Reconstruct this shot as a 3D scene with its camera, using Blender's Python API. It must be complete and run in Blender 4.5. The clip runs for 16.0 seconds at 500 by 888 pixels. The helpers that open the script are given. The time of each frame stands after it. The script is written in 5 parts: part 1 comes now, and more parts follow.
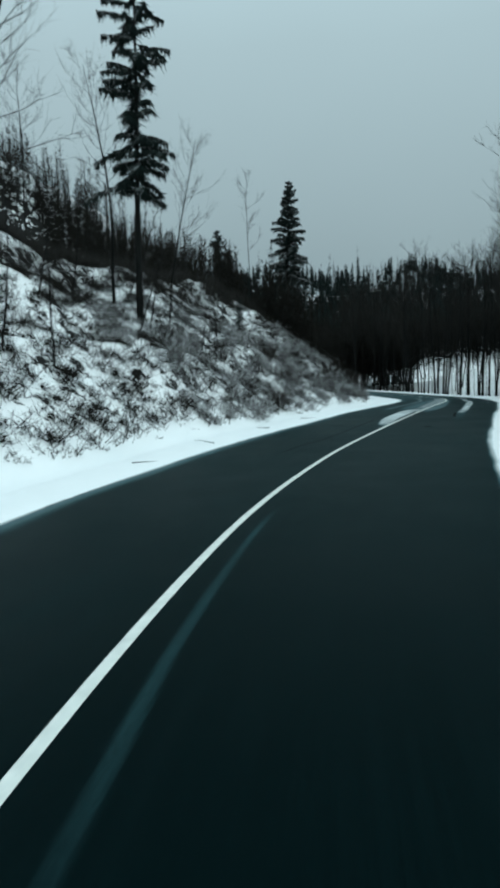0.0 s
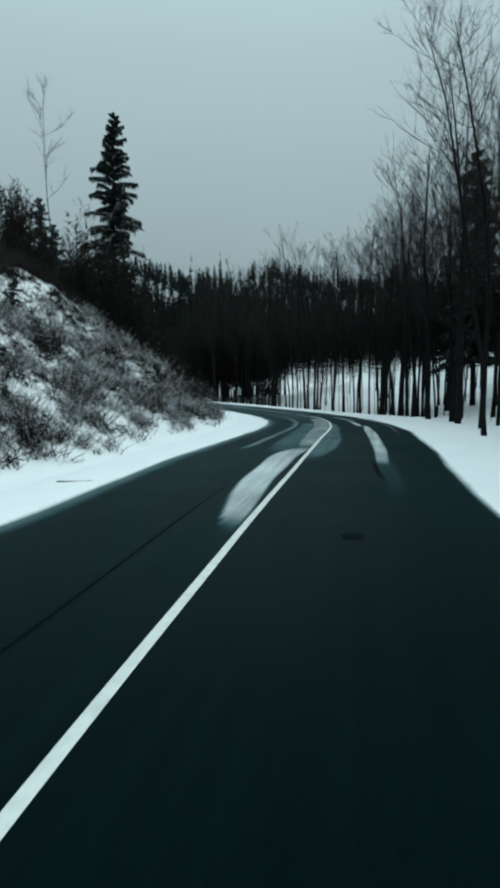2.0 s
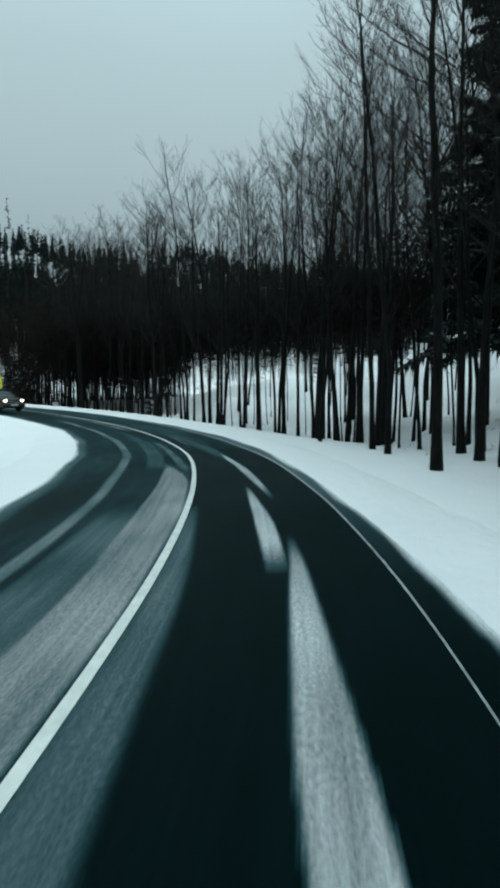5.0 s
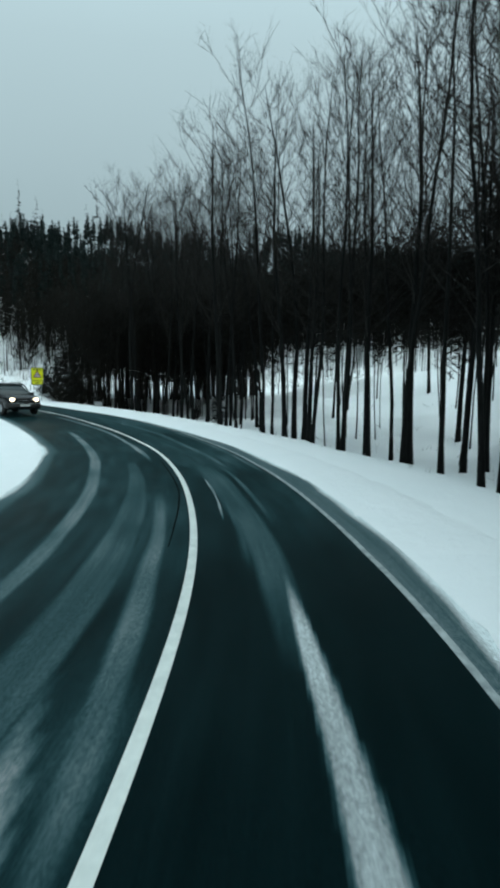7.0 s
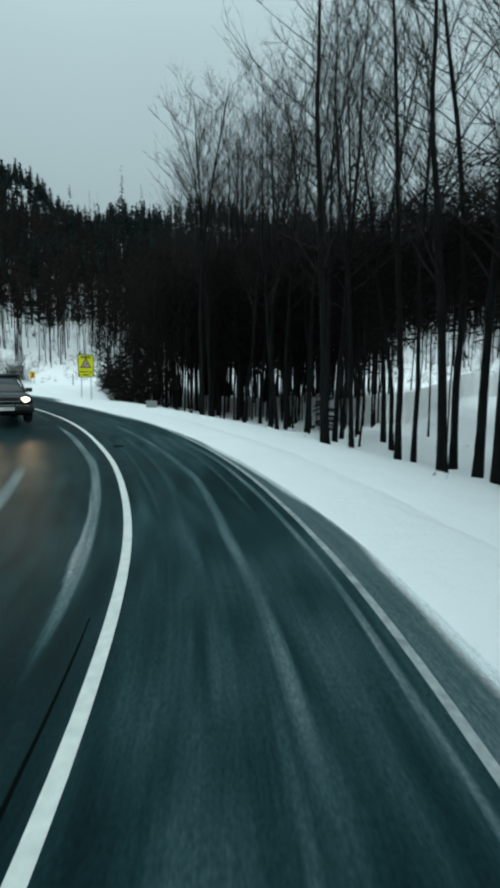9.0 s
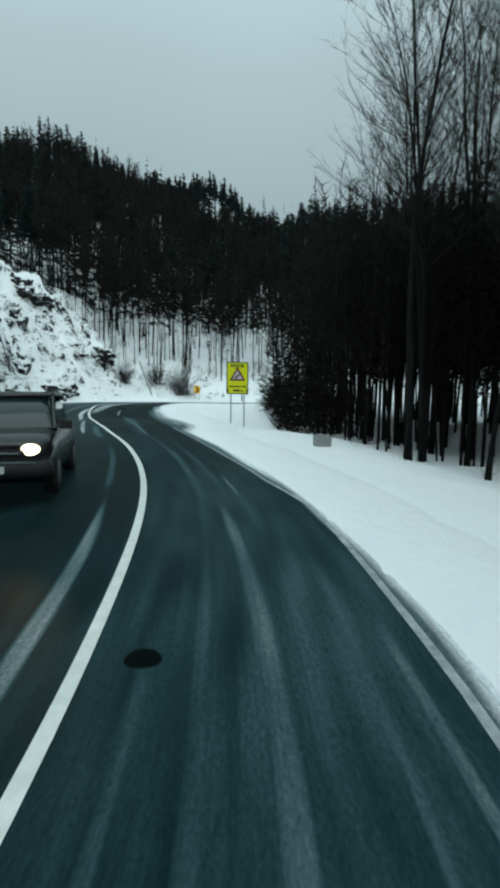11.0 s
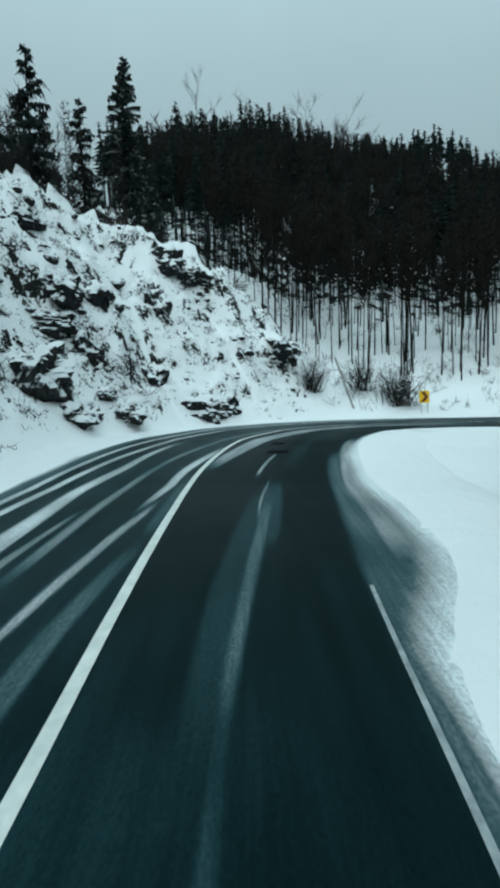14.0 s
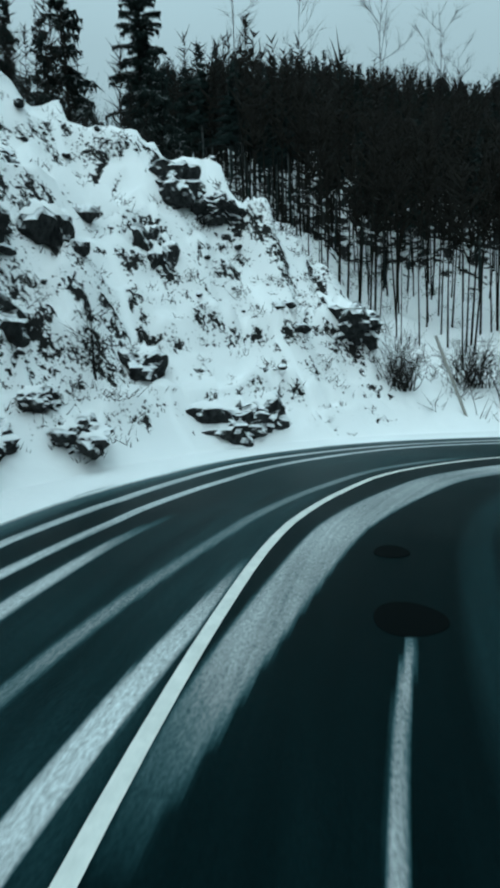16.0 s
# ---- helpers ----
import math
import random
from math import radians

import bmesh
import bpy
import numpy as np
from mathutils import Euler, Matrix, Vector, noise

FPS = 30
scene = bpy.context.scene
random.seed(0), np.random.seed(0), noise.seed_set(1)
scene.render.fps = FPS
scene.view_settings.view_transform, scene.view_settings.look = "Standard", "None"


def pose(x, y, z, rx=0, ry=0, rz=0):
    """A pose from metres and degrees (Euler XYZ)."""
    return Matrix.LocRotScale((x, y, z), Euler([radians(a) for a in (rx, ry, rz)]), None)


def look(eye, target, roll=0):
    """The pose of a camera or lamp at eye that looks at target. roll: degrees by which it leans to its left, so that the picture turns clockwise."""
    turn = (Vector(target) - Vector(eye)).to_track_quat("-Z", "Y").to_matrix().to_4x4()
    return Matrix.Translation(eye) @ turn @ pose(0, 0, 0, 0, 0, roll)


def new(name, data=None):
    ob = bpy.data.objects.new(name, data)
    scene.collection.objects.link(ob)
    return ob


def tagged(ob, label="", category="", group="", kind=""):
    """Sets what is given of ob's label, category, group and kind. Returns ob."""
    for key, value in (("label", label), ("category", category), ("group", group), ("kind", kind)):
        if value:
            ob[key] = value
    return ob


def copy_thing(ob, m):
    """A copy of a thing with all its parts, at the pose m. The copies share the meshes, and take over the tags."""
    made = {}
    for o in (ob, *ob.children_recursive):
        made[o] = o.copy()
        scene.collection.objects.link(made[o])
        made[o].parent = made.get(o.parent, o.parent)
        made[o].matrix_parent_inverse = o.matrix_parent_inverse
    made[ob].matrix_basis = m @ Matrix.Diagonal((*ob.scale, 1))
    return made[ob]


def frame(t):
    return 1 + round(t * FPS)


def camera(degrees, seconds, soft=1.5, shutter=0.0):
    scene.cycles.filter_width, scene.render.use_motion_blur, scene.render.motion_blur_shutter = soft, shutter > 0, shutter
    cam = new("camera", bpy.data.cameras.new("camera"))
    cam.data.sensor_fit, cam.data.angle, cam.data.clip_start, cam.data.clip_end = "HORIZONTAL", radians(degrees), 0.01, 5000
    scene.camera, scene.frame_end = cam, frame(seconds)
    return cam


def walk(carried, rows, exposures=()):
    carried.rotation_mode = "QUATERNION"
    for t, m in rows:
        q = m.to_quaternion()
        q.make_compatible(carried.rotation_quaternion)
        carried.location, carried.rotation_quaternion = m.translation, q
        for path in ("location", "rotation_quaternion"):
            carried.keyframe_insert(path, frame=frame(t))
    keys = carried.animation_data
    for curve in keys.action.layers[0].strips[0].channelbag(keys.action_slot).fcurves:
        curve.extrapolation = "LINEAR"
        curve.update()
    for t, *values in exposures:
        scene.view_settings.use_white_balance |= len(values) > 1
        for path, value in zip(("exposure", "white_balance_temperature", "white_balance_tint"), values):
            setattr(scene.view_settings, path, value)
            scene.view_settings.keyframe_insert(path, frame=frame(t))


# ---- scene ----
cam = camera(48.47, 16.0, soft=3.7, shutter=0.2)


def facing(x, y, z, yaw, pitch, roll):
    """A camera's pose from its place, yaw to the left, pitch up and roll."""
    m = Matrix.Rotation(radians(yaw), 4, "Z") @ Matrix.Rotation(radians(90 + pitch), 4, "X")
    return Matrix.Translation((x, y, z)) @ m @ Matrix.Rotation(radians(roll), 4, "Z")


PATH = [
    (0, 1.616, 12.936, 1.066, -2.05, -5.50, -1.43),
    (0.5, 2.372, 16.705, 1.147, -5.48, -5.84, -1.11),
    (1, 3.359, 20.377, 1.246, -8.97, -5.04, -0.90),
    (1.5, 4.569, 23.947, 1.351, -12.23, -5.53, -0.80),
    (2, 5.949, 27.434, 1.472, -15.73, -4.91, -0.62),
    (2.5, 7.502, 30.820, 1.592, -18.93, -5.62, -0.31),
    (3, 9.178, 34.133, 1.710, -21.97, -5.80, 0.88),
    (3.5, 10.911, 37.361, 1.824, -23.66, -5.67, 0.80),
    (4, 12.643, 40.517, 1.927, -24.25, -5.47, 0.33),
    (4.5, 14.320, 43.621, 2.009, -24.11, -5.42, -0.09),
    (5, 15.905, 46.687, 2.075, -23.23, -5.35, -0.45),
    (5.5, 17.371, 49.729, 2.122, -21.57, -5.01, -0.64),
    (6, 18.665, 52.774, 2.150, -18.40, -5.77, -0.53),
    (6.5, 19.760, 55.839, 2.163, -15.98, -5.84, 0.02),
    (7, 20.690, 58.948, 2.165, -13.76, -5.53, 0.39),
    (7.5, 21.512, 62.100, 2.155, -11.57, -5.60, 1.45),
    (8, 22.238, 65.312, 2.142, -9.27, -6.20, 1.72),
    (8.5, 22.841, 68.587, 2.137, -6.39, -5.97, 1.12),
    (9, 23.230, 71.816, 2.158, -2.61, -6.19, 0.40),
    (9.5, 23.368, 74.895, 2.189, 1.78, -5.87, 0.22),
    (10, 23.200, 77.836, 2.258, 6.81, -4.96, 0.40),
    (10.5, 22.824, 80.681, 2.339, 11.79, -5.19, 0.48),
    (11, 22.256, 83.429, 2.438, 16.76, -5.03, 0.45),
    (11.5, 21.525, 86.064, 2.542, 21.24, -4.78, 0.36),
    (12, 20.668, 88.573, 2.653, 25.22, -4.59, 0.20),
    (12.5, 19.703, 90.943, 2.767, 28.89, -4.58, -0.10),
    (13, 18.634, 93.171, 2.881, 32.21, -4.62, -0.60),
    (13.5, 17.447, 95.263, 2.994, 35.46, -4.84, -0.79),
    (14, 16.106, 97.259, 3.109, 38.85, -4.92, -1.49),
    (14.5, 14.610, 99.207, 3.221, 42.12, -5.07, -1.31),
    (15, 12.996, 101.128, 3.329, 44.72, -5.60, -1.11),
    (15.5, 11.312, 103.035, 3.421, 45.57, -5.97, -1.10),
    (16, 9.693, 104.974, 3.488, 43.68, -5.97, -1.36),
]
walk(cam, [(t, facing(x, y, z, a, b, c)) for t, x, y, z, a, b, c in PATH], [(0, -0.02, 6400, 10), (3.5, 0.03, 6500, 10), (6, 0.16, 6450, 10), (8.5, 0.12, 6500, 10), (10, 0.05, 6600, 10), (12.5, -0.05, 6450, 9), (14, -0.05, 6250, 7), (16, -0.04, 6050, 5)])

# ---- light: an overcast winter sky ----
SUN_HIGH, SUN_TURN = radians(48), radians(150)
world = bpy.data.worlds.new("overcast_sky")
scene.world = world
world.use_nodes = True
wn, wl = world.node_tree.nodes, world.node_tree.links
wn.clear()
w_out = wn.new("ShaderNodeOutputWorld")
w_bg = wn.new("ShaderNodeBackground")
w_sky = wn.new("ShaderNodeTexSky")
w_sky.sky_type = "NISHITA"
w_sky.sun_disc = False
w_sky.sun_elevation, w_sky.sun_rotation = SUN_HIGH, SUN_TURN
w_sky.air_density, w_sky.dust_density = 1.0, 6.0
w_co = wn.new("ShaderNodeTexCoord")
w_sep = wn.new("ShaderNodeSeparateXYZ")
w_ramp = wn.new("ShaderNodeValToRGB")
w_noise = wn.new("ShaderNodeTexNoise")
w_noise.inputs["Scale"].default_value = 2.2
w_noise.inputs["Detail"].default_value = 3
w_add = wn.new("ShaderNodeMath")
w_add.operation = "MULTIPLY_ADD"
w_add.inputs[1].default_value = 0.10
w_mix = wn.new("ShaderNodeMix")
w_mix.data_type = "RGBA"
w_mix.inputs["Factor"].default_value = 0.96
el = w_ramp.color_ramp.elements
el[0].position, el[0].color = 0.0, (1.75, 2.5, 2.72, 1)
el[1].position, el[1].color = 1.0, (7.6, 10.6, 11.4, 1)
e_mid = el.new(0.28)
e_mid.color = (3.1, 4.15, 4.4, 1)
e_hi = el.new(0.55)
e_hi.color = (4.3, 5.75, 6.1, 1)
wl.new(w_co.outputs["Generated"], w_sep.inputs[0])
wl.new(w_co.outputs["Generated"], w_noise.inputs["Vector"])
wl.new(w_noise.outputs[0], w_add.inputs[0])
wl.new(w_sep.outputs["Z"], w_add.inputs[2])
wl.new(w_add.outputs[0], w_ramp.inputs[0])
wl.new(w_sky.outputs[0], w_mix.inputs["A"])
wl.new(w_ramp.outputs[0], w_mix.inputs["B"])
wl.new(w_mix.outputs["Result"], w_bg.inputs["Color"])
w_bg.inputs["Strength"].default_value = 0.1
wl.new(w_bg.outputs[0], w_out.inputs["Surface"])
sun = new("sun", bpy.data.lights.new("sun", "SUN"))
sun.data.energy, sun.data.angle, sun.data.color = 1.3, radians(85), (0.85, 1.0, 1.0)
sun.matrix_world = look((0, 0, 100), (0 - math.sin(SUN_TURN) * 100 / math.tan(SUN_HIGH), 0 - math.cos(SUN_TURN) * 100 / math.tan(SUN_HIGH), 0))


# ---- materials ----
def material(name):
    mat = bpy.data.materials.new(name)
    mat.use_nodes = True
    n = mat.node_tree.nodes
    return mat, n, mat.node_tree.links, n["Principled BSDF"]


def place_coords(n, l):
    """World metres, so that grain keeps its true size."""
    return n.new("ShaderNodeNewGeometry").outputs["Position"]


def noise_tex(n, l, vec, scale, detail=4, rough=0.55):
    t = n.new("ShaderNodeTexNoise")
    t.inputs["Scale"].default_value, t.inputs["Detail"].default_value, t.inputs["Roughness"].default_value = scale, detail, rough
    if vec is not None:
        l.new(vec, t.inputs["Vector"])
    return t.outputs[0]


def ramp(n, l, src, stops):
    r = n.new("ShaderNodeValToRGB")
    e = r.color_ramp.elements
    for k, (p, c) in enumerate(stops):
        it = e[k] if k < 2 else e.new(p)
        it.position, it.color = p, (*c, 1) if len(c) == 3 else (c[0], c[0], c[0], 1)
    l.new(src, r.inputs[0])
    return r.outputs[0]


def mixc(n, l, fac, a, b):
    m = n.new("ShaderNodeMix")
    m.data_type = "RGBA"
    for key, v in (("Factor", fac), ("A", a), ("B", b)):
        if isinstance(v, bpy.types.NodeSocket):
            l.new(v, m.inputs[key])
        else:
            m.inputs[key].default_value = v if key == "Factor" else (*v, 1)
    return m.outputs["Result"]


def mathn(n, l, op, a, b=0.0, c=0.0):
    m = n.new("ShaderNodeMath")
    m.operation = op
    for k, v in enumerate((a, b, c)):
        if isinstance(v, bpy.types.NodeSocket):
            l.new(v, m.inputs[k])
        else:
            m.inputs[k].default_value = v
    return m.outputs[0]


def bump(n, l, bsdf, src, strength, dist):
    b = n.new("ShaderNodeBump")
    b.inputs["Strength"].default_value, b.inputs["Distance"].default_value = strength, dist
    l.new(src, b.inputs["Height"])
    l.new(b.outputs[0], bsdf.inputs["Normal"])
    return b


def attribute(n, name):
    a = n.new("ShaderNodeAttribute")
    a.attribute_name = name
    return a.outputs["Fac"]


SNOW_A, SNOW_B = (0.85, 0.88, 0.89), (0.93, 0.94, 0.945)


def make_snow():
    mat, n, l, b = material("fresh_snow")
    p = place_coords(n, l)
    l.new(mixc(n, l, noise_tex(n, l, p, 0.6, 5), SNOW_A, SNOW_B), b.inputs["Base Color"])
    b.inputs["Roughness"].default_value = 0.75
    b.inputs["Specular IOR Level"].default_value = 0.25
    h = mathn(n, l, "ADD", noise_tex(n, l, p, 3.0, 6, 0.6), mathn(n, l, "MULTIPLY", noise_tex(n, l, p, 28.0, 3), 0.25))
    bump(n, l, b, h, 0.5, 0.12)
    return mat


def make_ground():
    """Snow over earth and rock: snow holds on flat places, earth shows where it is steep and where 'bare' is high."""
    mat, n, l, b = material("snowy_ground")
    geo = n.new("ShaderNodeNewGeometry")
    p = geo.outputs["Position"]
    sep = n.new("ShaderNodeSeparateXYZ")
    l.new(geo.outputs["Normal"], sep.inputs[0])
    big, mid, fine = noise_tex(n, l, p, 0.35, 5, 0.6), noise_tex(n, l, p, 2.0, 7, 0.68), noise_tex(n, l, p, 8.0, 5, 0.65)
    patch = ramp(n, l, noise_tex(n, l, p, 1.1, 6, 0.68), [(0.44, (0.10,)), (0.62, (2.2,))])
    rock = mathn(n, l, "MULTIPLY", attribute(n, "bare"), patch)
    lump = mathn(n, l, "MULTIPLY_ADD", mid, 1.2, mathn(n, l, "MULTIPLY_ADD", fine, 0.8, -0.5))
    keep = mathn(n, l, "ADD", mathn(n, l, "MULTIPLY", sep.outputs["Z"], 0.9), mathn(n, l, "ADD", lump, mathn(n, l, "MULTIPLY", rock, -0.34)))
    mask = ramp(n, l, keep, [(0.66, (0.0,)), (0.73, (1.0,))])
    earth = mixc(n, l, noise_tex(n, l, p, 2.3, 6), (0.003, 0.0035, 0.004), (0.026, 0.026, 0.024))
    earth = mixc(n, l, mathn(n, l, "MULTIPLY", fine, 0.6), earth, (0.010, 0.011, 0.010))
    white = mixc(n, l, big, SNOW_A, SNOW_B)
    l.new(mixc(n, l, mask, earth, white), b.inputs["Base Color"])
    b.inputs["Roughness"].default_value = 0.85
    b.inputs["Specular IOR Level"].default_value = 0.2
    h = mathn(n, l, "ADD", mathn(n, l, "MULTIPLY", mid, 1.0), mathn(n, l, "ADD", mathn(n, l, "MULTIPLY", fine, 0.3), mathn(n, l, "MULTIPLY", mask, 0.35)))
    bump(n, l, b, h, 0.45, 0.07)
    return mat


def make_asphalt():
    """Damp asphalt under powder snow, whose thickness is the surface's own 'snow' value; u runs along the road."""
    mat, n, l, b = material("damp_asphalt")
    p = place_coords(n, l)
    uv = n.new("ShaderNodeUVMap")
    uv.uv_map = "along"
    st = n.new("ShaderNodeMapping")
    st.inputs["Scale"].default_value = (0.12, 5.0, 1.0)
    l.new(uv.outputs[0], st.inputs["Vector"])
    streak = noise_tex(n, l, st.outputs[0], 1.0, 5, 0.6)
    st2 = n.new("ShaderNodeMapping")
    st2.inputs["Scale"].default_value = (0.5, 22.0, 1.0)
    l.new(uv.outputs[0], st2.inputs["Vector"])
    streak2 = noise_tex(n, l, st2.outputs[0], 1.0, 4, 0.6)
    grain, blot = noise_tex(n, l, p, 55.0, 4, 0.75), noise_tex(n, l, p, 0.5, 5)
    speck = ramp(n, l, noise_tex(n, l, p, 38.0, 3, 0.8), [(0.30, (0.45,)), (0.72, (1.6,))])
    tar = mixc(n, l, ramp(n, l, grain, [(0.35, (0.0,)), (0.68, (1.0,))]), (0.0001, 0.0016, 0.0018), (0.0009, 0.0072, 0.0080))
    tar = mixc(n, l, mathn(n, l, "MULTIPLY", streak, 0.55), tar, (0.0002, 0.0022, 0.0026))
    s = attribute(n, "snow")
    wob = mathn(n, l, "ADD", mathn(n, l, "MULTIPLY", streak, 0.62), mathn(n, l, "ADD", mathn(n, l, "MULTIPLY", streak2, 0.38), mathn(n, l, "MULTIPLY", blot, 0.25)))
    cover = mathn(n, l, "MULTIPLY", s, mathn(n, l, "MULTIPLY", mathn(n, l, "MAXIMUM", mathn(n, l, "MULTIPLY_ADD", wob, 2.0, -0.25), 0.1), speck))
    cover = mathn(n, l, "ADD", cover, mathn(n, l, "MULTIPLY", ramp(n, l, wob, [(0.60, (0.0,)), (0.9, (1.0,))]), 0.003))
    cover = mathn(n, l, "MINIMUM", cover, 1.0)
    slush = mixc(n, l, ramp(n, l, cover, [(0.03, (0.0,)), (0.28, (1.0,))]), (0.27, 0.74, 0.83), (0.82, 0.88, 0.89))
    l.new(mixc(n, l, cover, tar, slush), b.inputs["Base Color"])
    l.new(mathn(n, l, "MULTIPLY_ADD", cover, 0.3, mathn(n, l, "MULTIPLY_ADD", blot, 0.18, 0.36)), b.inputs["Roughness"])
    b.inputs["Specular IOR Level"].default_value = 0.03
    b.inputs["Specular Tint"].default_value = (0.38, 1.0, 1.06, 1.0)
    b.inputs["Sheen Weight"].default_value, b.inputs["Sheen Roughness"].default_value = 0.05, 0.35
    b.inputs["Sheen Tint"].default_value = (0.40, 1.0, 1.05, 1.0)
    bump(n, l, b, grain, 0.35, 0.01)
    return mat


def make_paint(name, a, bcol, rough=0.6):
    mat, n, l, b = material(name)
    p = place_coords(n, l)
    wear = noise_tex(n, l, p, 6.0, 6, 0.7)
    l.new(mixc(n, l, ramp(n, l, wear, [(0.35, (0.0,)), (0.7, (1.0,))]), a, bcol), b.inputs["Base Color"])
    b.inputs["Roughness"].default_value = rough
    bump(n, l, b, noise_tex(n, l, p, 120.0, 2), 0.2, 0.004)
    return mat


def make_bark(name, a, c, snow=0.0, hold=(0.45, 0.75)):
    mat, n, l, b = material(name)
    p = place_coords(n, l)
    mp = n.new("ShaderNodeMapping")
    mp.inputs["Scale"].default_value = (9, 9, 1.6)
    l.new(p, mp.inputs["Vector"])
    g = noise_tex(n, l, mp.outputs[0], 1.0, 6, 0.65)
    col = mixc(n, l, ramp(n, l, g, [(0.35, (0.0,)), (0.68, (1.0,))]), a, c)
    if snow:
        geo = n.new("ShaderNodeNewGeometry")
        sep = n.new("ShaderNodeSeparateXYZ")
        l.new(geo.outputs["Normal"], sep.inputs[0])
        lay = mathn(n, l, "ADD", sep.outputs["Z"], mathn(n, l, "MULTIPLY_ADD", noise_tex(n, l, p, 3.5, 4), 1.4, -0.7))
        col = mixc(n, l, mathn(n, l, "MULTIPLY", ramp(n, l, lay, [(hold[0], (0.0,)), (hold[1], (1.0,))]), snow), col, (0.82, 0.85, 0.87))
    l.new(col, b.inputs["Base Color"])
    b.inputs["Roughness"].default_value = 0.9
    b.inputs["Specular IOR Level"].default_value = 0.15
    bump(n, l, b, g, 0.6, 0.03)
    return mat


def make_plain(name, col, rough=0.5, metal=0.0, vary=0.15, scale=8.0):
    mat, n, l, b = material(name)
    p = place_coords(n, l)
    dark = tuple(v * (1 - vary) for v in col)
    l.new(mixc(n, l, noise_tex(n, l, p, scale, 5), dark, col), b.inputs["Base Color"])
    b.inputs["Roughness"].default_value, b.inputs["Metallic"].default_value = rough, metal
    return mat


SNOW, GROUND, ASPHALT = make_snow(), make_ground(), make_asphalt()
LINE = make_paint("worn_road_paint", (0.78, 0.80, 0.76), (0.58, 0.61, 0.58))
EDGE_LINE = make_paint("faded_road_paint", (0.46, 0.50, 0.50), (0.14, 0.17, 0.175))
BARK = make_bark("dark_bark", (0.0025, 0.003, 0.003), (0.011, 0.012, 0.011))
TWIG = make_bark("bare_twigs", (0.008, 0.008, 0.007), (0.030, 0.028, 0.025))
BROWN = make_bark("brown_brush", (0.008, 0.007, 0.006), (0.034, 0.028, 0.023), 0.62)
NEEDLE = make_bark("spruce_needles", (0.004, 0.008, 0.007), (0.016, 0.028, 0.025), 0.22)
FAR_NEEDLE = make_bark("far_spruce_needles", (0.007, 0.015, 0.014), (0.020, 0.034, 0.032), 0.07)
# distance haze of the far ridges, put into the needle colour as whitening
HAZE_NEEDLE = make_bark("hazed_spruce_needles", (0.010, 0.016, 0.016), (0.022, 0.032, 0.032), 0.30)
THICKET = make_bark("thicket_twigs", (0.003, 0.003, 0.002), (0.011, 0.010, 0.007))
ROCK = make_bark("snowy_rock", (0.006, 0.007, 0.0075), (0.040, 0.043, 0.043), 1.0, (0.15, 0.5))
STEEL = make_plain("galvanised_steel", (0.38, 0.41, 0.42), 0.45, 0.7)


# ---- the road's line and the lie of the land ----
AXIS = [(-2.25, -60.00), (-2.05, -30.00), (-1.85, -8.01), (-1.05, 4.97), (-0.15, 13.35), (1.54, 20.82), (4.27, 27.88), (7.64, 34.57), (11.10, 41.04), (14.32, 47.14), (17.36, 53.03), (19.78, 59.11), (21.54, 65.44), (22.27, 71.91), (22.11, 77.78), (21.07, 83.16), (19.42, 88.17), (17.42, 92.65), (14.98, 96.59), (12.02, 100.32), (9.91, 102.95), (7.97, 105.49), (6.41, 108.06), (5.45, 110.06), (4.90, 112.18), (4.80, 114.41), (5.73, 117.05), (8.35, 119.87), (12.47, 121.69), (17.49, 122.69), (26.00, 123.69), (45.00, 124.09), (90.01, 121.09)]


def glide(pts, step):
    """Points at even steps along a smooth line through pts."""
    a = np.array([2 * np.array(pts[0]) - pts[1], *pts, 2 * np.array(pts[-1]) - pts[-2]], float)
    out = []
    for i in range(1, len(a) - 2):
        u = np.linspace(0, 1, 24, endpoint=False)[:, None]
        p0, p1, p2, p3 = a[i - 1], a[i], a[i + 1], a[i + 2]
        out.append(0.5 * (2 * p1 + (p2 - p0) * u + (2 * p0 - 5 * p1 + 4 * p2 - p3) * u**2 + (3 * p1 - p0 - 3 * p2 + p3) * u**3))
    line = np.vstack(out + [a[-2:-1]])
    d = np.r_[0, np.cumsum(np.linalg.norm(np.diff(line, axis=0), axis=1))]
    at = np.arange(0, d[-1], step)
    return np.stack([np.interp(at, d, line[:, k]) for k in range(line.shape[1])], 1)


ROAD = glide(AXIS, 0.5)
ORIGIN = int(((ROAD - np.array((-0.18, 13.35))) ** 2).sum(1).argmin())
ROAD_S = (np.arange(len(ROAD)) - ORIGIN) * 0.5
ROAD_T = np.gradient(ROAD, axis=0)
ROAD_T /= np.linalg.norm(ROAD_T, axis=1, keepdims=True)
ROAD_N = np.stack([-ROAD_T[:, 1], ROAD_T[:, 0]], 1)


def road_z(s):
    return np.interp(s, [-70, 0, 6, 12, 18, 24, 31, 36, 42, 48, 54, 60, 66, 72, 78, 84, 90, 95, 100, 103, 106, 109, 113, 118, 130, 220],
                     [-2.27, -1.17, -1.04, -0.87, -0.69, -0.5, -0.29, -0.19, -0.11, -0.08, -0.1, -0.11, -0.04, 0.13, 0.39, 0.69, 1.0, 1.24, 1.38, 1.6, 1.79, 1.87, 1.88, 1.84, 1.86, 2.48])


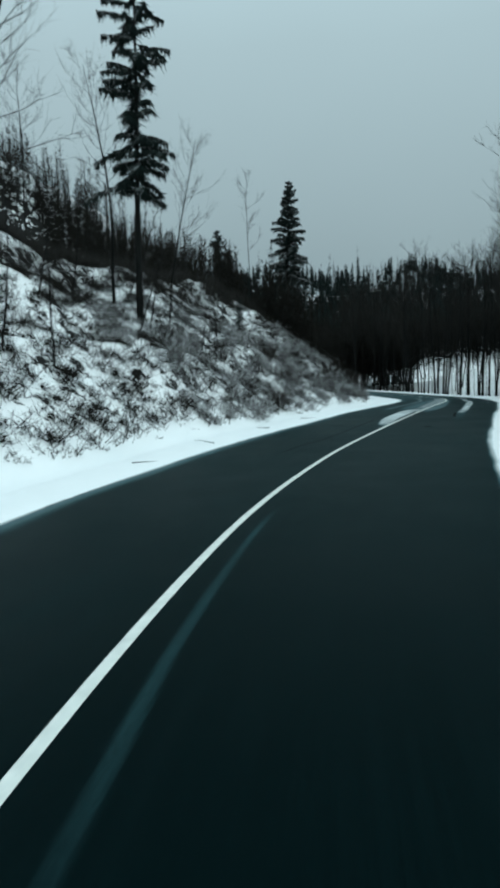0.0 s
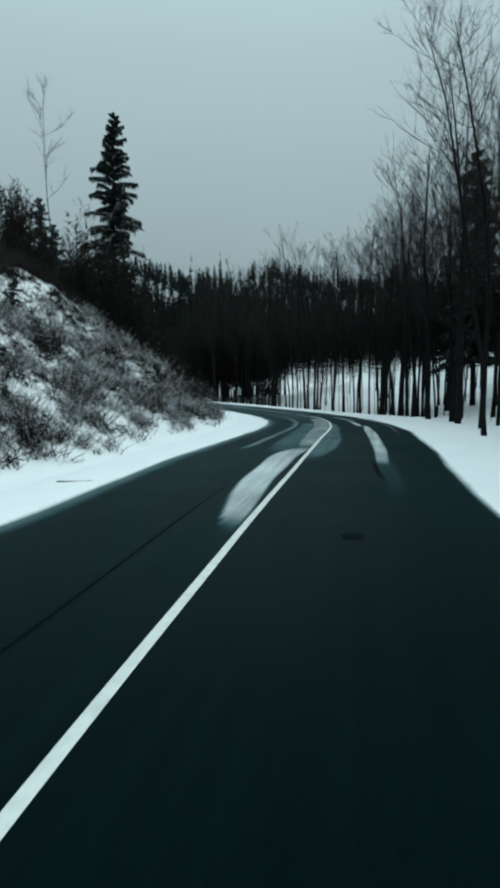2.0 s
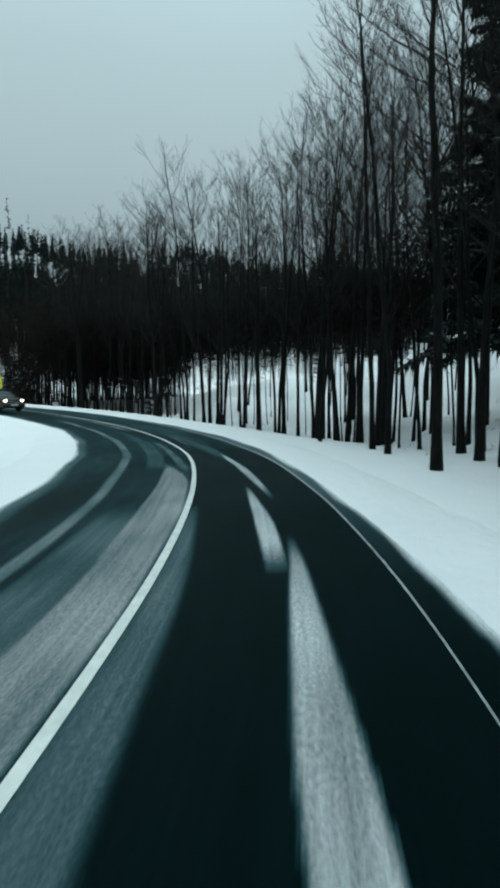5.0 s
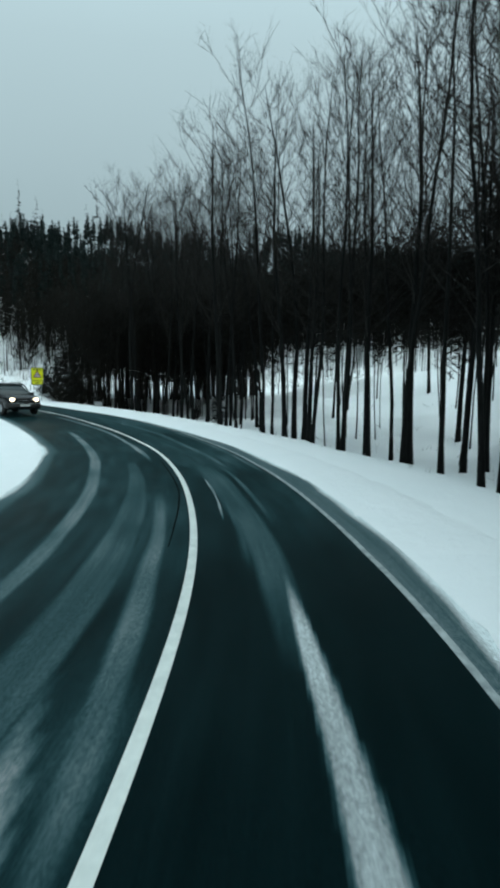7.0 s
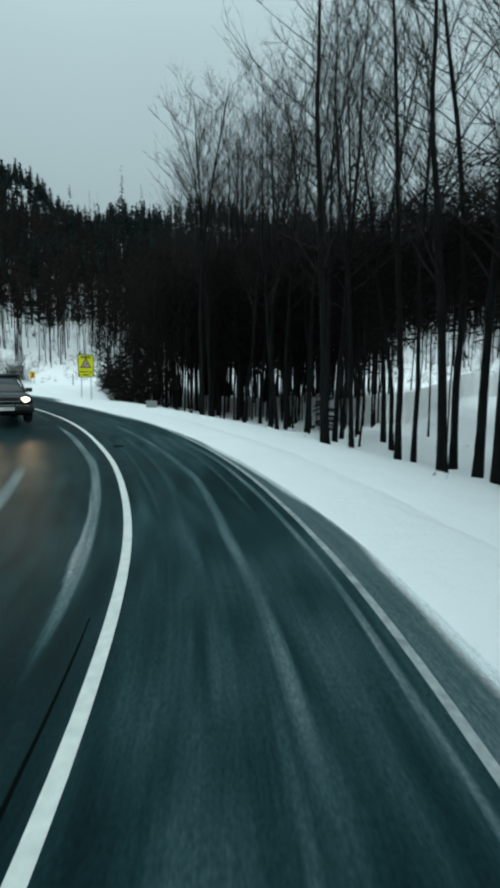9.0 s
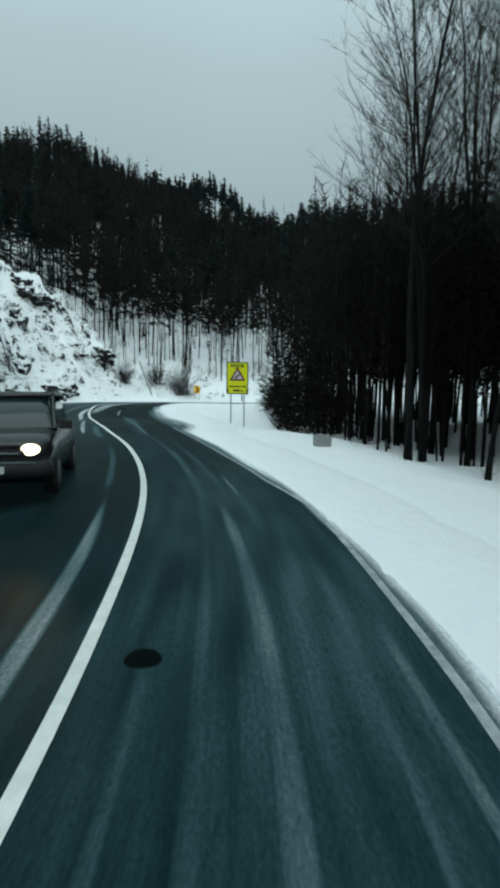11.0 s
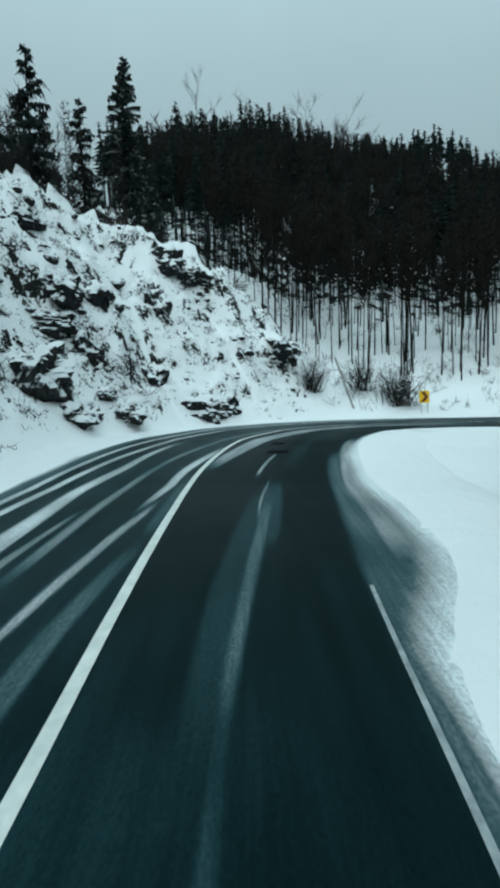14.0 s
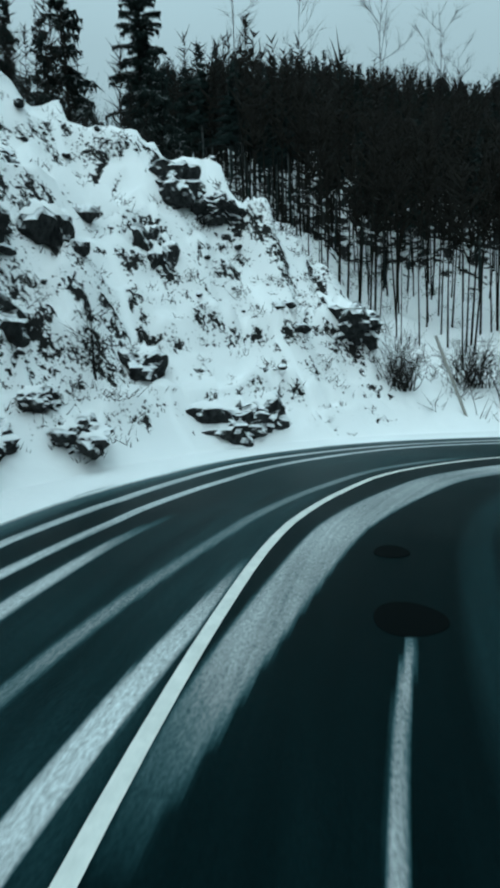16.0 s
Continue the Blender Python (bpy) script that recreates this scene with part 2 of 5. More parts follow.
def road_coords(x, y):
    """How far along the road, and how far to the left of its centre line, places lie."""
    x, y = np.atleast_1d(np.asarray(x, float)), np.atleast_1d(np.asarray(y, float))
    s, l = np.zeros(len(x)), np.zeros(len(x))
    for k in range(0, len(x), 4000):
        q = np.stack([x[k:k + 4000], y[k:k + 4000]], 1)
        j = np.clip(((q[:, None] - ROAD[None, ::2]) ** 2).sum(-1).argmin(1) * 2, 2, len(ROAD) - 3)
        best = np.full(len(q), 1e18)
        for a in (-2, -1, 0, 1):
            p0, p1 = ROAD[j + a], ROAD[j + a + 1]
            e = p1 - p0
            w = np.clip(((q - p0) * e).sum(1) / (e * e).sum(1), 0, 1)
            o = q - p0 - e * w[:, None]
            d2, side = (o * o).sum(1), np.where(e[:, 0] * o[:, 1] - e[:, 1] * o[:, 0] >= 0, 1, -1)
            near = d2 < best
            best = np.where(near, d2, best)
            s[k:k + 4000] = np.where(near, ROAD_S[j + a] + 0.5 * w, s[k:k + 4000])
            l[k:k + 4000] = np.where(near, side * np.sqrt(d2), l[k:k + 4000])
    return s, l


def on_road(s, l):
    j = int(np.clip(round(s / 0.5) + ORIGIN, 0, len(ROAD) - 1))
    p = ROAD[j] + ROAD_N[j] * l + ROAD_T[j] * (s - ROAD_S[j])
    return float(p[0]), float(p[1])


def wave(x, y, size, seed):
    """Smooth cheap noise between about -1 and 1."""
    r = np.random.RandomState(seed)
    out = np.zeros_like(x, dtype=float)
    for k in range(5):
        a, ph, f = r.uniform(0, math.tau), r.uniform(0, math.tau), r.uniform(0.6, 1.6) / size
        out += np.sin((x * math.cos(a) + y * math.sin(a)) * f * math.tau + ph + 1.3 * np.sin((y * math.cos(a) - x * math.sin(a)) * f * 3.1 + ph * 2))
    return out / 3.2


def steps(v, a, b):
    t = np.clip((v - a) / (b - a), 0, 1)
    return t * t * (3 - 2 * t)


LEFT_EDGE = ([-70, 0, 12, 18, 26, 32, 37, 43, 49, 55, 62, 70, 80, 92, 97, 101, 108, 112, 118, 135, 220], [3.9, 3.8, 3.85, 3.95, 3.85, 3.8, 3.45, 3.4, 3.55, 3.85, 3.8, 3.6, 3.6, 3.3, 3.4, 3.65, 3.75, 4.0, 4.1, 3.9, 3.9])
RIGHT_EDGE = ([-70, 15, 20, 27, 34, 39, 43, 48, 54, 59, 63, 68, 74, 79, 85, 87, 90, 92.2, 93.0, 93.8, 94.6, 95.6, 98, 101.7, 104, 110, 114, 140, 220], [4.2, 4.2, 4.0, 3.8, 3.75, 3.65, 3.3, 2.95, 2.8, 2.92, 3.0, 2.95, 2.92, 2.9, 2.58, 2.45, 2.42, 2.48, 2.6, 2.9, 3.25, 3.5, 3.6, 3.48, 3.48, 3.5, 3.7, 3.6, 3.6])
EDGE_LINE_AT = ([36, 44, 50, 52, 55, 57.6, 64, 70, 74, 78, 83, 85, 88, 90, 92, 94.5], [-3.1, -2.85, -2.62, -2.58, -2.5, -2.42, -2.46, -2.5, -2.64, -2.75, -2.7, -2.38, -2.2, -2.2, -2.3, -2.42])
TOE = ([-70, 0, 20, 35, 45, 52, 58, 64, 72, 82, 90, 97, 100, 103, 108, 112, 114, 118, 126, 140, 220], [6.4, 6.2, 6.0, 5.7, 5.6, 6.2, 7.4, 10, 12, 12, 10, 8.0, 6.4, 5.3, 4.9, 4.7, 5.0, 5.8, 6.4, 7.5, 8.0])


def land(x, y):
    """The ground's height and how strongly dark earth replaces its snow, at arrays of places."""
    s, l = road_coords(x, y)
    base = road_z(s)
    n1, n2, n3 = wave(x, y, 31, 3), wave(x, y, 9, 4), wave(x, y, 3.1, 5)
    u = np.maximum(l - np.interp(s, *TOE) + 0.35 * n2 * steps(l, 5, 9), 0)
    cliff = steps(s, 92, 99) * (1 - steps(s, 111.5, 115.5))
    wood = steps(s, 111.5, 116)
    crag = wave(s, u * 1.5, 2.7, 81) + 0.6 * wave(s, u * 1.5, 1.1, 82)
    soft = u * u / (u + 0.6)

    def slope(k1, w1, k2):
        return k1 * np.minimum(soft, w1) + k2 * np.clip(u - w1, 0, 45) + 0.16 * np.clip(u - w1 - 45, 0, 400)

    a = (1 - cliff) * (1 - wood)
    bank = (slope(0.78, 12, np.interp(s, [0, 48, 60], [0.08, 0.12, 0.40])) * a + slope(1.6, np.interp(s, [98, 104, 107, 109, 111.5], [10.4, 9.2, 7.4, 5.8, 4.5]), 0.42) * cliff + slope(0.42, 30, 0.40) * wood) / (a + cliff + wood)
    bank += steps(u, 0.6, 4) * (0.45 * n2 + 0.22 * n3) * (1 + 0.5 * cliff) + steps(u, 15, 60) * 3.0 * n1
    bank += cliff * steps(u, 0.5, 1.5) * (1 - steps(u, 7, 11)) * (0.55 * steps(crag, 0.1, 0.5) + 0.07 * wave(x + y, u * 2, 0.9, 84) + 0.22 * wave(s, u, 1.9, 85))
    bank += 7.5 * wood * steps(-x, -5, 35) * steps(y, 118, 150)
    v = np.maximum(-l - 4.5, 0)
    inner = steps(s, 87, 103) * (1 - steps(s, 125, 140))
    dip = -1.1 * steps(v, 0.5, 8) * steps(s, 48, 72) * (1 - inner) * (1 - steps(s, 128, 150)) - (0.35 * steps(v, 1.4, 6) + 0.38 * steps(v, 0.2, 1.6) * (1 - steps(v, 3, 6)) * steps(s, 93, 96) * (1 - steps(s, 98, 102))) * inner
    w = np.maximum(v - np.interp(s, [-70, 10, 24, 44, 56, 66, 76, 86, 110], [9, 7, 4.0, 4.0, 5.0, 8.5, 12, 13, 13]) + 1.2 * n2, 0)
    w = w * w / (w + 1.5)
    hill = 0.50 * np.clip(w, 0, 14) + 0.40 * np.clip(w - 14, 0, 36) + 0.30 * np.clip(w - 50, 0, 90) + 0.14 * np.clip(w - 140, 0, 500)
    right = dip + hill * (0.45 + 0.55 * steps(-s, -108, -78)) + steps(v, 1.5, 8) * (0.10 * n2 + 0.05 * n3) + steps(v, 22, 70) * 2.5 * n1
    verge = np.where(l > 0, l - np.interp(s, *LEFT_EDGE), -l - np.interp(s, *RIGHT_EDGE))
    z = base + np.where(l > 0, bank, right) - 0.35 * (1 - steps(verge, 0.3, 1.5)) + 0.03 * n3 * steps(verge, 1, 2)
    bare = np.where(l > 0, (steps(u, 0.3, 2.5) * (1 - cliff) + 1.15 * steps(u, 0.1, 0.9) * cliff) * (0.84 * (1 - cliff) + np.interp(s, [98, 104, 107, 112], [0.36, 0.32, 0.22, 0.22]) * cliff) * (1 - 0.55 * wood), 0.05 * steps(v, 3, 9))
    # behind the crests and deep in the woods the ground is darkened further
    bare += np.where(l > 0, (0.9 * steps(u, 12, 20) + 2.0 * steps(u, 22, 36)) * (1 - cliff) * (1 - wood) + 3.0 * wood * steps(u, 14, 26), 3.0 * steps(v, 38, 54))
    return z, np.clip(bare, 0, 3)


def land_z(x, y):
    return float(land(np.array([x]), np.array([y]))[0][0])


# ---- mesh helpers ----
class Buf:
    """Points and faces of one mesh."""

    def __init__(self):
        self.v, self.f, self.n = [], [], 0

    def add(self, verts, faces):
        self.v.append(np.asarray(verts, float))
        self.f.extend([tuple(i + self.n for i in f) for f in faces])
        self.n += len(verts)

    def tube(self, pts, radii, sides=6, cap=True):
        pts = np.asarray(pts, float)
        m = len(pts)
        t = np.gradient(pts, axis=0)
        t /= np.linalg.norm(t, axis=1, keepdims=True) + 1e-9
        ref = np.array((0.0, 0, 1)) if abs(t[0][2]) < 0.9 else np.array((1.0, 0, 0))
        a = np.cross(t, ref)
        a /= np.linalg.norm(a, axis=1, keepdims=True) + 1e-9
        b = np.cross(t, a)
        ang = np.arange(sides) * math.tau / sides
        ring = a[:, None] * np.cos(ang)[None, :, None] + b[:, None] * np.sin(ang)[None, :, None]
        v = (pts[:, None] + ring * np.asarray(radii, float)[:, None, None]).reshape(-1, 3)
        f = [(i * sides + k, i * sides + (k + 1) % sides, (i + 1) * sides + (k + 1) % sides, (i + 1) * sides + k) for i in range(m - 1) for k in range(sides)]
        if cap:
            f += [tuple(reversed(range(sides))), tuple(range((m - 1) * sides, m * sides))]
        self.add(v, f)

    def spike(self, p, q, r):
        """A three-sided twig from p to a point at q."""
        p, q = np.asarray(p, float), np.asarray(q, float)
        d = q - p
        a = np.cross(d, (0.3, 0.5, 0.8))
        a *= r / (np.linalg.norm(a) + 1e-9)
        b = np.cross(d, a)
        b *= r / (np.linalg.norm(b) + 1e-9)
        self.add([p + a, p - 0.5 * a + 0.87 * b, p - 0.5 * a - 0.87 * b, q], [(0, 1, 3), (1, 2, 3), (2, 0, 3)])

    def box(self, c, size, m=None):
        v = np.array([(x, y, z) for x in (-0.5, 0.5) for y in (-0.5, 0.5) for z in (-0.5, 0.5)]) * size + np.array(c)
        if m is not None:
            v = np.array([m @ Vector(p) for p in v])
        self.add(v, [(0, 1, 3, 2), (4, 6, 7, 5), (0, 4, 5, 1), (2, 3, 7, 6), (0, 2, 6, 4), (1, 5, 7, 3)])

    def mesh(self, name, mat, smooth=False):
        me = bpy.data.meshes.new(name)
        me.from_pydata(np.vstack(self.v).tolist(), [], self.f)
        me.materials.append(mat)
        if smooth:
            me.polygons.foreach_set("use_smooth", [True] * len(me.polygons))
        me.update()
        return me


def spikes_mesh(name, p, q, r, mat):
    """Very many three-sided twigs at once, from arrays."""
    d = q - p
    a = np.cross(d, np.array((0.3, 0.5, 0.8)))
    a *= (r / (np.linalg.norm(a, axis=1) + 1e-9))[:, None]
    b = np.cross(d, a)
    b *= (r / (np.linalg.norm(b, axis=1) + 1e-9))[:, None]
    v = np.stack([p + a, p - 0.5 * a + 0.87 * b, p - 0.5 * a - 0.87 * b, q], 1).reshape(-1, 3)
    n = len(p)
    idx = (np.array([0, 1, 3, 1, 2, 3, 2, 0, 3])[None] + 4 * np.arange(n)[:, None]).ravel().astype(np.int32)
    me = bpy.data.meshes.new(name)
    me.vertices.add(4 * n)
    me.vertices.foreach_set("co", v.ravel().astype(np.float32))
    me.loops.add(9 * n)
    me.loops.foreach_set("vertex_index", idx)
    me.polygons.add(3 * n)
    me.polygons.foreach_set("loop_start", np.arange(3 * n, dtype=np.int32) * 3)
    me.materials.append(mat)
    me.update(calc_edges=True)
    return me


def part(name, buf, mat, parent, label="", smooth=False):
    ob = new(name, buf.mesh(name, mat, smooth) if isinstance(buf, Buf) else buf)
    ob.parent = parent
    return tagged(ob, label)


def thing(name, label, category, m=None, group="", kind=""):
    ob = new(name)
    ob.empty_display_size = 0.2
    if m is not None:
        ob.matrix_basis = m
    return tagged(ob, label, category, group, kind)


# ---- ground, road, verges and lines ----
def axis_steps(a, b, d, far, grow):
    mid = list(np.arange(a, b + 1e-6, d))
    lo, hi, w = [a], [b], d
    while hi[-1] < b + far:
        w *= grow
        hi.append(hi[-1] + w)
        lo.append(lo[-1] - w)
    return np.array(lo[:0:-1] + mid + hi[1:])


def make_land():
    xs, ys = axis_steps(-14, 46, 0.5, 2600, 1.16), axis_steps(0, 142, 0.5, 2600, 1.16)
    xs, ys = np.union1d(xs, np.arange(-9, 5, 0.18)), np.union1d(ys, np.arange(100, 122, 0.18))
    gx, gy = np.meshgrid(xs, ys)
    z, bare = land(gx.ravel(), gy.ravel())
    nx, ny = len(xs), len(ys)
    i = np.arange(ny - 1)[:, None] * nx + np.arange(nx - 1)[None]
    faces = np.stack([i, i + 1, i + nx + 1, i + nx], -1).reshape(-1, 4)
    me = bpy.data.meshes.new("ground")
    me.from_pydata(np.stack([gx.ravel(), gy.ravel(), z], 1).tolist(), [], faces.tolist())
    me.polygons.foreach_set("use_smooth", [True] * len(me.polygons))
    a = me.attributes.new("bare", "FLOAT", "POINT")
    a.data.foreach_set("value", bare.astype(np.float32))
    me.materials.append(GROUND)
    return tagged(new("ground", me), "snow-covered hillside ground with bare earth and rock showing", "ground", kind="structure")


def strip(name, s0, s1, ds, lats, lift, mat, label, extra=None, uv=False):
    """A sheet along the road: lats gives, at each s, the places across it; lift their height over the road."""
    ss = np.arange(s0, s1 + 1e-6, ds)
    j = np.clip((ss / 0.5 + ORIGIN), 0, len(ROAD) - 1.001)
    k, fr = j.astype(int), (j - j.astype(int))[:, None]
    c, nn = ROAD[k] * (1 - fr) + ROAD[k + 1] * fr, ROAD_N[k] * (1 - fr) + ROAD_N[k + 1] * fr
    L = np.stack([lats(s) for s in ss])
    Z = road_z(ss)[:, None] + np.stack([lift(s, row) for s, row in zip(ss, L)])
    xy = c[:, None] + nn[:, None] * L[:, :, None]
    v = np.concatenate([xy, Z[:, :, None]], -1).reshape(-1, 3)
    m = L.shape[1]
    i = np.arange(len(ss) - 1)[:, None] * m + np.arange(m - 1)[None]
    faces = np.stack([i, i + m, i + m + 1, i + 1], -1).reshape(-1, 4)[:, ::-1]
    me = bpy.data.meshes.new(name)
    me.from_pydata(v.tolist(), [], faces.tolist())
    me.polygons.foreach_set("use_smooth", [True] * len(me.polygons))
    me.materials.append(mat)
    S = np.repeat(ss[:, None], m, 1)
    if extra:
        a = me.attributes.new("snow", "FLOAT", "POINT")
        a.data.foreach_set("value", extra(S.ravel(), L.ravel()).astype(np.float32))
    if uv:
        lay = me.uv_layers.new(name="along")
        vi = np.zeros(len(me.loops), np.int32)
        me.loops.foreach_get("vertex_index", vi)
        lay.data.foreach_set("uv", np.stack([S.ravel()[vi], L.ravel()[vi]], 1).ravel().astype(np.float32))
    return tagged(new(name, me), label, name.split("_")[-1], kind="structure")


def crown_lift(s, l):
    return 0.012 * np.cos(np.clip(l / 4, -1, 1) * 1.5)


# bands of powder snow: strength, softness of the edges, then s, right edge and left edge along the band
BANDS = [
    (0.035, 0.03, (1.0, -0.62, -0.50), (4, -0.50, -0.40), (9.5, -0.40, -0.32)),
    (0.60, 0.05, (23.2, 0.08, 0.16), (24.2, 0.12, 0.50), (26, 0.20, 0.80), (27.5, 0.25, 0.92), (29.5, 0.28, 0.98), (31, 0.28, 1.02), (32.3, 0.18, 0.90), (33.3, 0.08, 0.62), (34.2, 0.08, 0.20)),
    (0.30, 0.06, (33.2, 0.08, 0.50), (36.5, 0.08, 0.66), (41, 0.10, 0.82), (47, 0.10, 0.80), (51, 0.12, 0.5)),
    (0.12, 0.12, (32, 0.6, 1.3), (36, 0.6, 1.45), (42, 0.7, 1.55), (48, 0.7, 1.5)),
    (0.15, 0.10, (30.5, -0.30, -0.08), (32.4, -0.55, -0.07), (33.8, -0.76, -0.07), (36.6, -0.78, -0.07), (41, -0.46, -0.07), (45, -0.28, -0.07), (48, -0.12, -0.07)),
    (0.035, 0.14, (26.0, -2.55, -2.30), (28.0, -2.48, -2.15), (30, -2.42, -2.05), (32, -2.3, -2.0)),
    (0.50, 0.05, (29.6, -2.34, -2.16), (30.2, -2.33, -2.04), (31.3, -2.31, -2.00), (33.5, -2.30, -1.96), (36, -2.24, -1.88), (38, -2.18, -1.80), (40.5, -2.00, -1.60), (43.0, -1.86, -1.62), (45.4, -1.74, -1.70)),
    (0.55, 0.03, (43.5, -1.62, -1.36), (46.1, -1.52, -1.23), (46.8, -1.46, -1.22), (47.8, -1.36, -1.19), (49.9, -1.21, -1.19)),
    (0.42, 0.04, (47.8, -1.71, -1.68), (50, -1.60, -1.44), (52.5, -1.48, -1.26), (54.9, -1.29, -1.15), (57.3, -1.14, -1.11)),
    (0.10, 0.09, (54, -1.26, -1.0), (58, -1.22, -0.80), (62.8, -1.16, -0.66), (67, -1.08, -0.62)),
    (0.20, 0.08, (32.5, 2.2, 2.4), (34.5, 2.04, 2.26), (38.3, 1.88, 2.10), (43.4, 1.74, 1.95), (48, 1.80, 2.02), (52, 1.95, 2.18), (60, 1.98, 2.22), (66, 2.0, 2.28), (71, 2.0, 2.24), (77, 1.82, 2.0)),
    (0.28, 0.06, (42.5, 0.5, 0.6), (44.5, 0.28, 0.86), (47.6, 0.13, 0.88), (50.5, 0.15, 0.84), (52, 0.34, 0.83), (53.2, 0.62, 0.80), (53.8, 0.78, 0.89), (54.8, 0.89, 0.91)),
    (0.15, 0.07, (51.4, 0.14, 0.20), (52.5, 0.15, 0.29), (53.4, 0.20, 0.44), (54.5, 0.28, 0.50), (55.4, 0.31, 0.56), (57.1, 0.42, 0.66), (59, 0.48, 0.68), (63, 0.52, 0.70)),
    (0.10, 0.08, (52, 0.9, 1.35), (57, 0.85, 1.4), (63, 0.9, 1.3), (68, 1.0, 1.2)),
    (0.45, 0.012, (59.5, -0.575, -0.555), (61, -0.575, -0.545), (64.2, -0.575, -0.560)),
    (0.08, 0.07, (56.5, -1.10, -0.70), (59.6, -1.02, -0.68), (61.6, -0.88, -0.62), (67, -0.74, -0.50)),
    (0.09, 0.04, (59, -1.43, -1.32), (64, -1.40, -1.30), (68, -1.30, -1.22)),
    (0.24, 0.04, (66.6, 0.50, 0.52), (68.5, 0.46, 0.58), (72.9, 0.40, 0.54), (76, 0.38, 0.54), (81, 0.48, 0.62), (84, 0.6, 0.64)),
    (0.30, 0.02, (67.6, 0.43, 0.47), (69.8, 0.57, 0.63), (74, 0.54, 0.58)),
    (0.05, 0.07, (64.5, -0.78, -0.52), (68, -0.74, -0.46), (73, -0.62, -0.42)),
    (0.075, 0.06, (65, -1.02, -0.90), (71, -0.86, -0.74), (75, -0.98, -0.86), (82, -0.98, -0.86)),
    (0.15, 0.06, (64.5, -1.58, -1.46), (70.3, -1.40, -1.27), (74, -1.55, -1.42), (79, -1.50, -1.34), (84, -1.30, -1.20)),
    (0.18, 0.03, (64, -2.30, -2.24), (70, -2.32, -2.24), (75, -2.46, -2.37), (80, -2.5, -2.42)),
    (0.09, 0.03, (70.5, -1.98, -1.92), (75, -2.08, -2.01), (80, -2.2, -2.14)),
    (0.08, 0.05, (70.5, -0.58, -0.48), (75, -0.52, -0.43), (80, -0.5, -0.44)),
    (0.32, 0.012, (83.6, -1.66, -1.635), (84.8, -1.63, -1.605), (85.5, -1.615, -1.605)),
    (0.38, 0.012, (85.6, -0.97, -0.955), (86.5, -0.96, -0.935), (87.5, -0.955, -0.945)),
    (0.09, 0.05, (82, -1.14, -0.92), (86, -1.08, -0.90), (89.5, -1.03, -0.92), (93, -1.06, -0.98)),
    (0.08, 0.05, (82, -1.50, -1.36), (86, -1.42, -1.30), (91, -1.44, -1.36)),
    (0.05, 0.08, (91.0, -0.98, -0.76), (92.7, -1.10, -0.78), (94.6, -1.30, -0.86), (98.2, -1.60, -1.18), (100, -1.6, -1.4)),
    (0.16, 0.04, (91.6, -1.00, -0.95), (93.0, -1.12, -1.02), (93.9, -1.20, -1.09), (95.4, -1.34, -1.20), (98.2, -1.60, -1.46), (99.4, -1.66, -1.6)),
    (0.06, 0.05, (95.4, -1.50, -1.24), (96.9, -1.64, -1.33), (98.2, -1.73, -1.38), (99.1, -1.79, -1.47), (100.6, -1.86, -1.58)),
    (0.40, 0.012, (96.9, -1.365, -1.345), (98.2, -1.40, -1.37), (99.1, -1.485, -1.455), (100.6, -1.60, -1.575)),
    (0.42, 0.02, (100.6, -1.32, -1.26), (101.5, -1.37, -1.30), (102.5, -1.44, -1.37), (103.7, -1.57, -1.52)),
    (0.03, 0.12, (101, -2.05, -1.80), (105, -2.25, -2.0), (112, -2.4, -2.1)),
    (0.55, 0.04, (90, 1.75, 1.95), (93, 1.75, 2.10), (96, 1.85, 2.20), (99.8, 1.95, 2.22), (101.8, 1.76, 2.0), (103.5, 1.78, 1.98), (105, 1.72, 1.88), (106.2, 1.55, 1.60)),
    (0.32, 0.03, (92, 1.62, 1.68), (95.6, 1.58, 1.70), (98.4, 1.46, 1.49)),
    (0.16, 0.06, (86.5, 1.72, 1.9), (89.1, 1.60, 1.82), (91.8, 1.38, 1.56), (94.5, 1.2, 1.34)),
    (0.10, 0.07, (88, 2.6, 2.8), (92, 2.40, 2.60), (94, 2.1, 2.3), (96.5, 1.9, 2.0)),
    (0.09, 0.05, (84, 0.60, 0.70), (86.5, 0.58, 0.70), (88.2, 0.46, 0.58), (91, 0.4, 0.5)),
    (0.40, 0.03, (92.5, 0.90, 0.94), (94.6, 0.72, 0.84), (96.4, 0.52, 0.66), (97.5, 0.38, 0.50), (99, 0.29, 0.31)),
    (0.58, 0.025, (97.4, 0.64, 0.66), (98.8, 0.42, 0.54), (100, 0.28, 0.46), (101.4, 0.26, 0.46), (102.5, 0.17, 0.38), (103.2, 0.11, 0.30), (104.2, 0.08, 0.18), (105.2, 0.07, 0.09)),
    (0.13, 0.06, (91.5, 0.42, 0.60), (93.5, 0.34, 0.54), (96.4, 0.08, 0.22)),
    (0.10, 0.08, (96, 0.08, 0.22), (101, 0.08, 0.2)),
    (0.36, 0.04, (101.0, -0.14, -0.09), (101.6, -0.28, -0.08), (102.3, -0.42, -0.09), (103.3, -0.56, -0.16), (105, -0.80, -0.30), (107, -1.06, -0.46), (109, -1.25, -0.62), (111, -1.40, -0.75), (118, -1.6, -0.9)),
    (0.24, 0.05, (94, 1.30, 1.45), (98, 1.22, 1.38), (102.3, 1.0, 1.14), (103.5, 0.86, 1.0), (105.5, 0.55, 0.70), (108.7, 0.35, 0.50), (113, 0.3, 0.45)),
